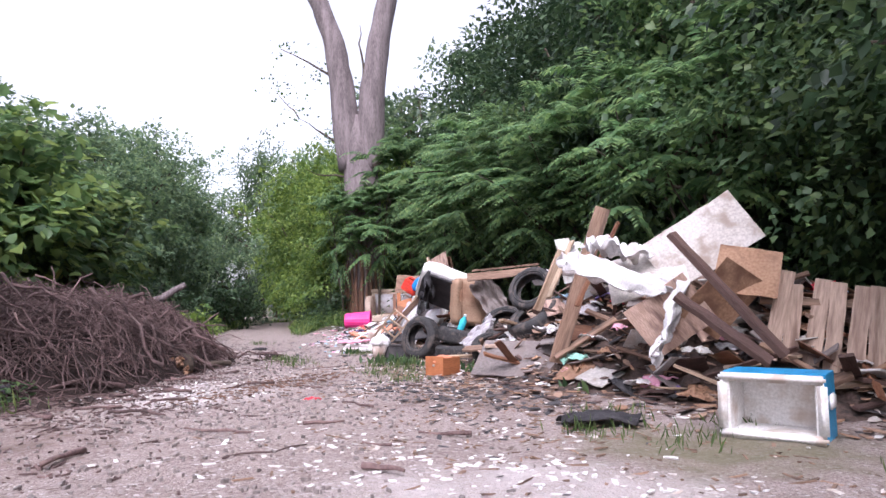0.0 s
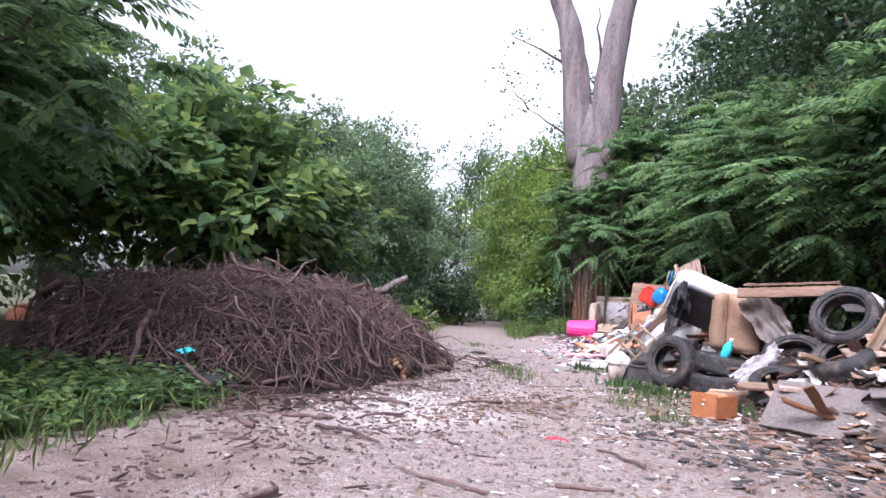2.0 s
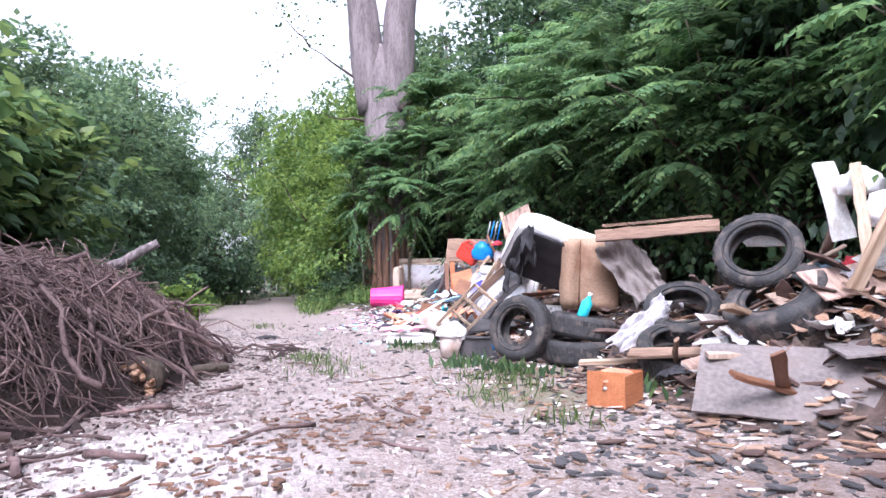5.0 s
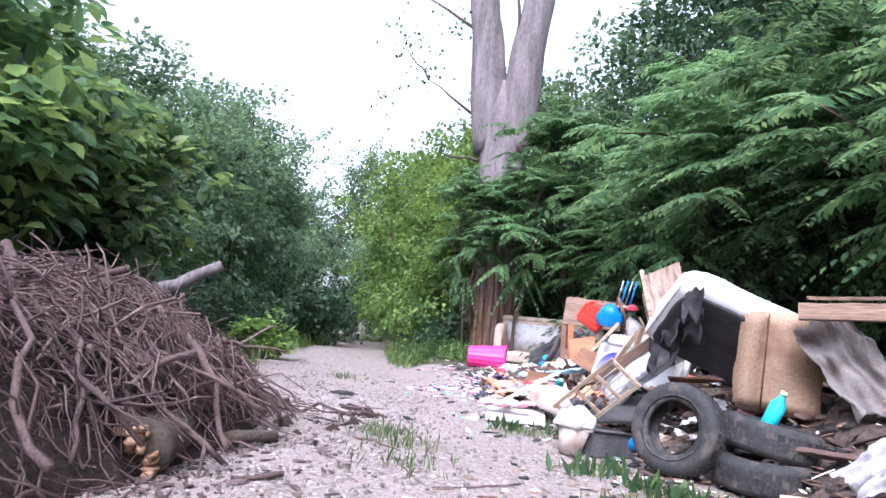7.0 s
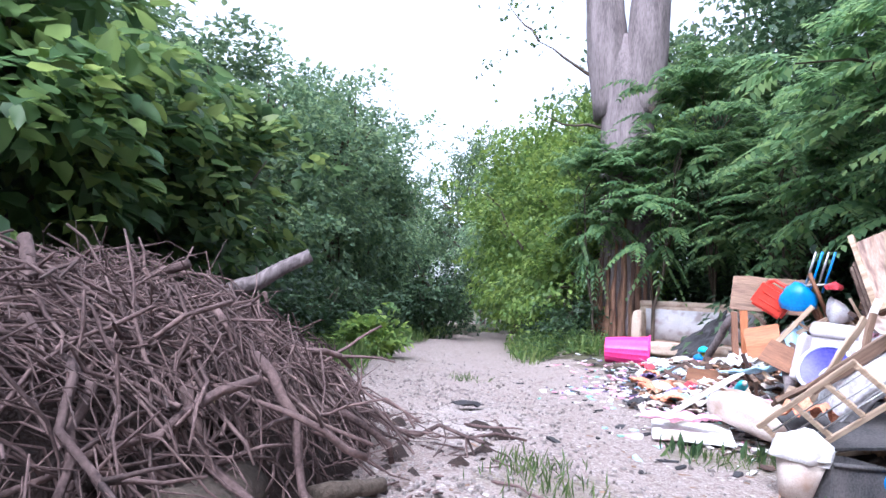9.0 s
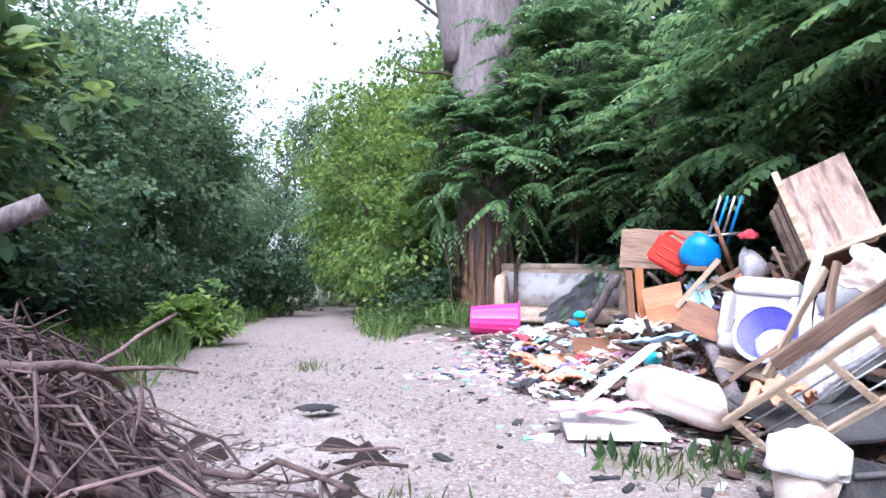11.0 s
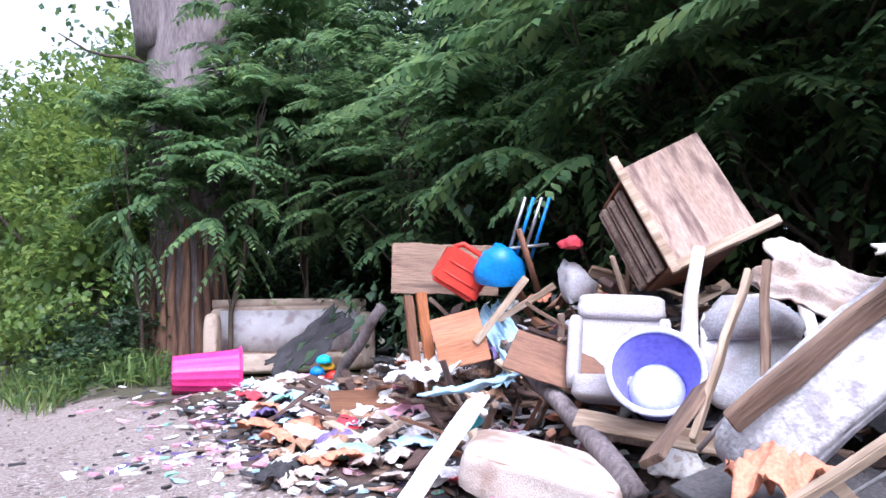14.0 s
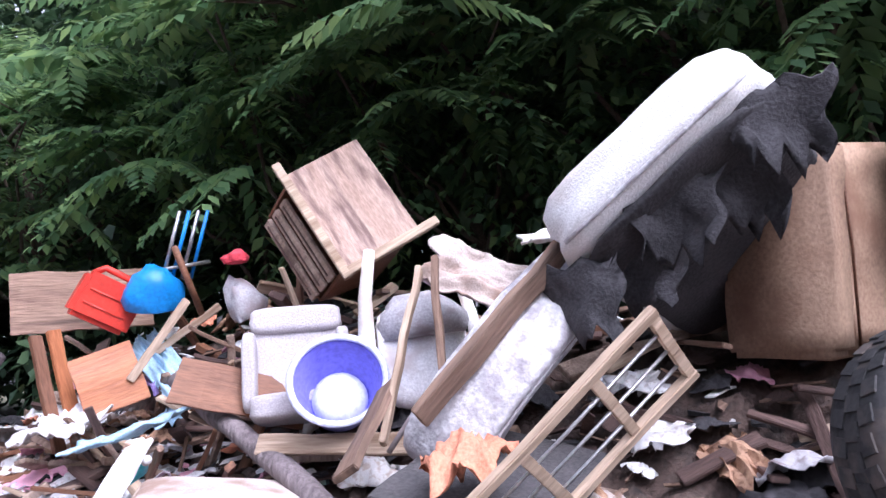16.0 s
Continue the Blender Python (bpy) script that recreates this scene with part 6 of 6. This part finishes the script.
def scatter_wood():
    rnd = random.Random(78)
    for k in range(300):
        zone = rnd.random()
        for _ in range(60):
            if zone < 0.52:
                x, y = rnd.uniform(3.2, 7.4), rnd.uniform(5.8, 11.6)
            elif zone < 0.85:
                x, y = rnd.uniform(1.1, 3.4), rnd.uniform(12.2, 16.6)
            else:
                x, y = rnd.uniform(0.1, 1.8), rnd.uniform(15.4, 18.6)
            h = float(heap_h(np.float64(x), np.float64(y)))
            if h > 0.08:
                break
        length = rnd.uniform(0.3, 0.95) * (0.7 if zone > 0.62 else 1)
        az, up = rnd.uniform(0, 6.28), rnd.uniform(-0.2, 0.55)
        d = Vector((math.cos(az) * math.cos(up), math.sin(az) * math.cos(up), math.sin(up))) * length / 2
        c = Vector((x, y, gz(x, y) + h * 0.88 + abs(d.z) * 0.7 + 0.02))
        mt = rnd.choice((PLANK, PLANK, FENCE, PALE_PLANK, BROWN_WOOD, DARK_WOOD, DARK_WOOD, DARK_WOOD))
        plank(c - d, c + d, rnd.uniform(0.03, 0.11), rnd.uniform(0.015, 0.04), mt, "broken piece of timber in the rubbish heap", rnd.uniform(-40, 40), "timber_piece", "timber", "broken timber")
    for k in range(120):
        for _ in range(60):
            x, y = rnd.uniform(3.4, 7.4), rnd.uniform(5.9, 11.0)
            h = float(heap_h(np.float64(x), np.float64(y)))
            if h > 0.12:
                break
        s = rnd.uniform(0.1, 0.28)
        az, tl = rnd.uniform(0, 6.28), rnd.uniform(0.1, 0.9)
        u = Vector((math.cos(az), math.sin(az), rnd.uniform(-0.3, 0.3))) * s
        v = Vector((-math.sin(az) * math.cos(tl), math.cos(az) * math.cos(tl), math.sin(tl))) * s * rnd.uniform(0.4, 0.9)
        sheet("board_piece", "broken board piece in the rubbish heap", "board", (x, y, gz(x, y) + h * 0.9 + 0.05), u, v, rnd.uniform(0.008, 0.02), rnd.choice((PLASTER, CARDBOARD, PLYWOOD, FENCE, SLATE, DARK_WOOD, WHITE, BROWN_WOOD)), "broken boards")


scatter_wood()


def crammed_wood():
    """Splintered furniture legs, laths and slats crammed between the cabinet, the fuel can and the posts."""
    rnd = random.Random(91)
    for k in range(46):
        x, y = rnd.uniform(1.25, 2.35), rnd.uniform(15.0, 16.4)
        base = Vector((x, y, top_z(x, y) * 0.8))
        az, up, length = rnd.uniform(0, 6.28), rnd.uniform(0.2, 1.2), rnd.uniform(0.25, 0.6)
        d = Vector((math.cos(az) * math.cos(up), math.sin(az) * math.cos(up), math.sin(up))) * length
        plank(base, base + d, rnd.uniform(0.025, 0.07), rnd.uniform(0.015, 0.035), rnd.choice((BROWN_WOOD, PLANK, FENCE, DARK_WOOD, PALE_PLANK)), "splintered furniture slat sticking out of the rubbish", rnd.uniform(-50, 50), "furniture_slat", "slat", "splintered furniture")


crammed_wood()


def litter(name, label, count, zone, size, flat, material, seed):
    """Fine litter as one sheet of tiny solid chips on the ground."""
    rng = np.random.default_rng(seed)
    (x0, x1, y0, y1) = zone
    s = np.clip(rng.normal((x0 + x1) / 2, (x1 - x0) * 0.27, count), x0 - 0.6, x1 + 0.6)
    y = rng.normal((y0 + y1) / 2, (y1 - y0) * 0.27, count)
    s += 0.35 * np.sin(y * 2.2) + 0.2 * np.sin(y * 5.3 + s * 2)
    x = track_x(y) + s
    z = ground_z(x, y) + heap_h(x, y) * 0.86
    verts, faces = [], []
    cube = np.array([(a, b, c) for a in (-1, 1) for b in (-1, 1) for c in (-1, 1)], float)
    quads = ((0, 1, 3, 2), (4, 6, 7, 5), (0, 4, 5, 1), (2, 3, 7, 6), (0, 2, 6, 4), (1, 5, 7, 3))
    for k in range(count):
        a = rng.uniform(0, 6.28)
        l, w = size * (0.3 + 1.9 * rng.random() ** 2.2), size * rng.uniform(0.25, 0.7) * flat[0]
        p = (cube + rng.normal(0, 0.22, cube.shape)) * (l, w, size * flat[1])
        tilt = rng.normal(0, 0.2)
        p[:, 2] += p[:, 0] * tilt
        ca, sa = math.cos(a), math.sin(a)
        o = len(verts)
        verts += np.column_stack([x[k] + p[:, 0] * ca - p[:, 1] * sa, y[k] + p[:, 0] * sa + p[:, 1] * ca, z[k] + p[:, 2] + size * flat[1] * 0.6]).tolist()
        faces += [tuple(i + o for i in q) for q in quads]
    ob = part(name, (verts, [], faces), material, smooth_=False)
    tagged(ob, label, "litter", kind="stuff")


litter("pebbles", "pale stones and gravel on the track", 4200, (-1.8, 1.8, 2.0, 19), 0.012, (1.6, 0.8), mat("stone", (0.24, 0.195, 0.18), (0.44, 0.385, 0.365), 0.9, 20, 0.2, vary=0.6), 1)
litter("wood_chips", "brown bark and wood chips on the track", 1500, (-2.4, -0.2, 2.8, 12), 0.03, (0.4, 0.2), TWIG, 2)
litter("wood_chips", "splinters and bark beside the heap", 1500, (0.9, 4.2, 3.6, 12.5), 0.03, (0.5, 0.15), PLANK, 3)
litter("paper_scraps", "white plaster and paper scraps beside the heap", 420, (0.7, 4.0, 4.2, 12.5), 0.022, (1.4, 0.15), WHITE, 4)
litter("shingle_scraps", "dark broken shingle scraps beside the heap", 450, (1.3, 3.2, 5.5, 10.0), 0.024, (1.3, 0.12), BLACK_BITS, 5)
litter("cloth_scraps", "pale mixed scraps among the clothes", 320, (1.9, 3.6, 13.8, 19), 0.035, (1.4, 0.25), WHITE_CLOTH, 6)
litter("colour_scraps", "pink and purple scraps among the clothes", 60, (1.9, 3.4, 15, 19), 0.03, (1.3, 0.3), PURPLE, 7)
litter("colour_scraps", "green plastic scraps among the clothes", 22, (1.6, 3.3, 13.5, 19), 0.04, (1.3, 0.25), GREEN_BAG, 8)
litter("colour_scraps", "red and pink scraps among the clothes", 70, (1.6, 3.3, 13.5, 19), 0.045, (1.3, 0.25), PINK_CLOTH, 9)
litter("colour_scraps", "blue scraps among the clothes", 30, (1.5, 3.3, 13.5, 19), 0.035, (1.3, 0.25), PALE_BLUE, 10)
litter("dark_scraps", "black scraps among the rubbish", 520, (1.7, 4.6, 9.5, 19), 0.035, (1.3, 0.25), BLACK_CLOTH, 11)
litter("plaster_dust", "white crushed plaster on the track", 260, (-1.3, 0.1, 6.8, 8.8), 0.016, (1.6, 0.3), WHITE, 12)
litter("plaster_dust", "white crushed plaster near the cool box", 240, (0.4, 2.8, 3.2, 5.4), 0.018, (1.6, 0.3), WHITE, 13)


def apron(name, label, count, size, material, seed, line, reach):
    """Broken flat pieces strewn over a heap and its foot, as one mesh of solid shards."""
    rng = np.random.default_rng(seed)
    ax, ay, bx, by = line
    x = rng.uniform(min(ax, bx) - reach, max(ax, bx) + reach, count * 8)
    y = rng.uniform(min(ay, by) - reach, max(ay, by) + reach, count * 8)
    keep = lump(x, y, ax, ay, bx, by, reach) > rng.random(len(x)) * 0.9 + 0.04
    x, y = x[keep][:count], y[keep][:count]
    n = len(x)
    z = ground_z(x, y) + heap_h(x, y) * 0.84 + 0.012
    a = rng.uniform(0, 6.28, n)
    ln, wd = size * (0.2 + 1.1 * rng.random(n) ** 2), size * rng.uniform(0.15, 0.6, n)
    tilt = rng.normal(0, 0.35, (n, 2)) * np.minimum(1, 0.25 + heap_h(x, y) * 2)[:, None]
    ring = np.array([(-1, -0.7), (0.1, -1), (1, -0.5), (0.8, 0.8), (-0.3, 1), (-1.1, 0.4)])
    p = (ring[None] + rng.normal(0, 0.22, (n, 6, 2))) * np.stack([ln, wd], -1)[:, None]
    up = np.abs(p[..., 0] * tilt[:, None, 0] + p[..., 1] * tilt[:, None, 1]).max(1)[:, None] * 0.8 + p[..., 0] * tilt[:, None, 0] + p[..., 1] * tilt[:, None, 1]
    ca, sa = np.cos(a)[:, None], np.sin(a)[:, None]
    low = np.stack([x[:, None] + p[..., 0] * ca - p[..., 1] * sa, y[:, None] + p[..., 0] * sa + p[..., 1] * ca, z[:, None] + up], -1)
    high = low + np.array([0, 0, 0.008])
    verts = np.concatenate([low, high], 1).reshape(-1, 3).tolist()
    one = [(5, 4, 3, 2, 1, 0), (6, 7, 8, 9, 10, 11)] + [(i, (i + 1) % 6, 6 + (i + 1) % 6, 6 + i) for i in range(6)]
    faces = [tuple(i + 12 * k for i in f) for k in range(n) for f in one]
    tagged(part(name, (verts, [], faces), material, smooth_=False), label, "debris", kind="stuff")


NEAR, MIDDLE, CLOTHES = (6.7, 6.6, 4.0, 9.4), (3.6, 10.6, 1.9, 14.2), (1.4, 15.0, 0.2, 18.6)
for what, share, how_big, of, where, wide in (
        ("brown wood splinters", 420, 0.09, PLANK, NEAR, 2.5), ("dark wood splinters", 360, 0.1, DARK_WOOD, NEAR, 2.4), ("white plaster shards", 260, 0.06, PLASTER, NEAR, 2.6),
        ("torn cardboard", 240, 0.1, CARDBOARD, NEAR, 2.3), ("white paper", 170, 0.06, WHITE, NEAR, 2.4), ("black roofing felt", 200, 0.08, BLACK_BITS, NEAR, 2.6), ("black roofing felt", 130, 0.06, BLACK_BITS, (3.4, 7.2, 2.7, 9.0), 1.5),
        ("brown wood splinters", 280, 0.08, PLANK, MIDDLE, 1.7), ("dark wood splinters", 280, 0.09, DARK_WOOD, MIDDLE, 1.6), ("white paper", 160, 0.05, WHITE, MIDDLE, 1.7),
        ("black cloth scraps", 300, 0.08, BLACK_CLOTH, CLOTHES, 1.5), ("white cloth scraps", 330, 0.06, WHITE_CLOTH, CLOTHES, 1.6), ("brown scraps", 220, 0.07, PLANK, CLOTHES, 1.6), ("pink cloth scraps", 90, 0.05, PINK_CLOTH, CLOTHES, 1.5),
        ("brown bark flakes", 420, 0.045, TWIG, (-1.2, 6.4, -0.9, 10.6), 1.3), ("reddish rotten wood crumbs", 260, 0.04, HEARTWOOD, (0.6, 7.4, 1.0, 9.4), 0.9)):
    apron("debris", what + " strewn over the ground", share, how_big, of, len(what) * 7 + share, where, wide)


def loose_sticks():
    rnd = random.Random(15)
    for k in range(46):
        y = rnd.uniform(4.2, 12.5)
        x = float(track_x(y)) + (rnd.uniform(-2.0, -0.6) if rnd.random() < 0.7 else rnd.uniform(-0.5, 1.8))
        a, length = rnd.uniform(0, 6.28), rnd.uniform(0.2, 0.8)
        r = rnd.uniform(0.007, 0.024)
        d = Vector((math.cos(a), math.sin(a), 0)) * length / 2
        c = Vector((x, y, gz(x, y) + r + 0.008))
        ob = part("stick", tube(crooked(c - d, c + d, 5, 0.03, rnd), [r * (1.1 - 0.1 * j) for j in range(6)], 7, 0.12, k), TWIG)
        for v in ob.data.vertices:
            v.co.z = max(v.co.z, gz(v.co.x, v.co.y) + 0.002)
        tagged(ob, "broken brown stick lying on the gravel", "stick", "loose sticks")


loose_sticks()
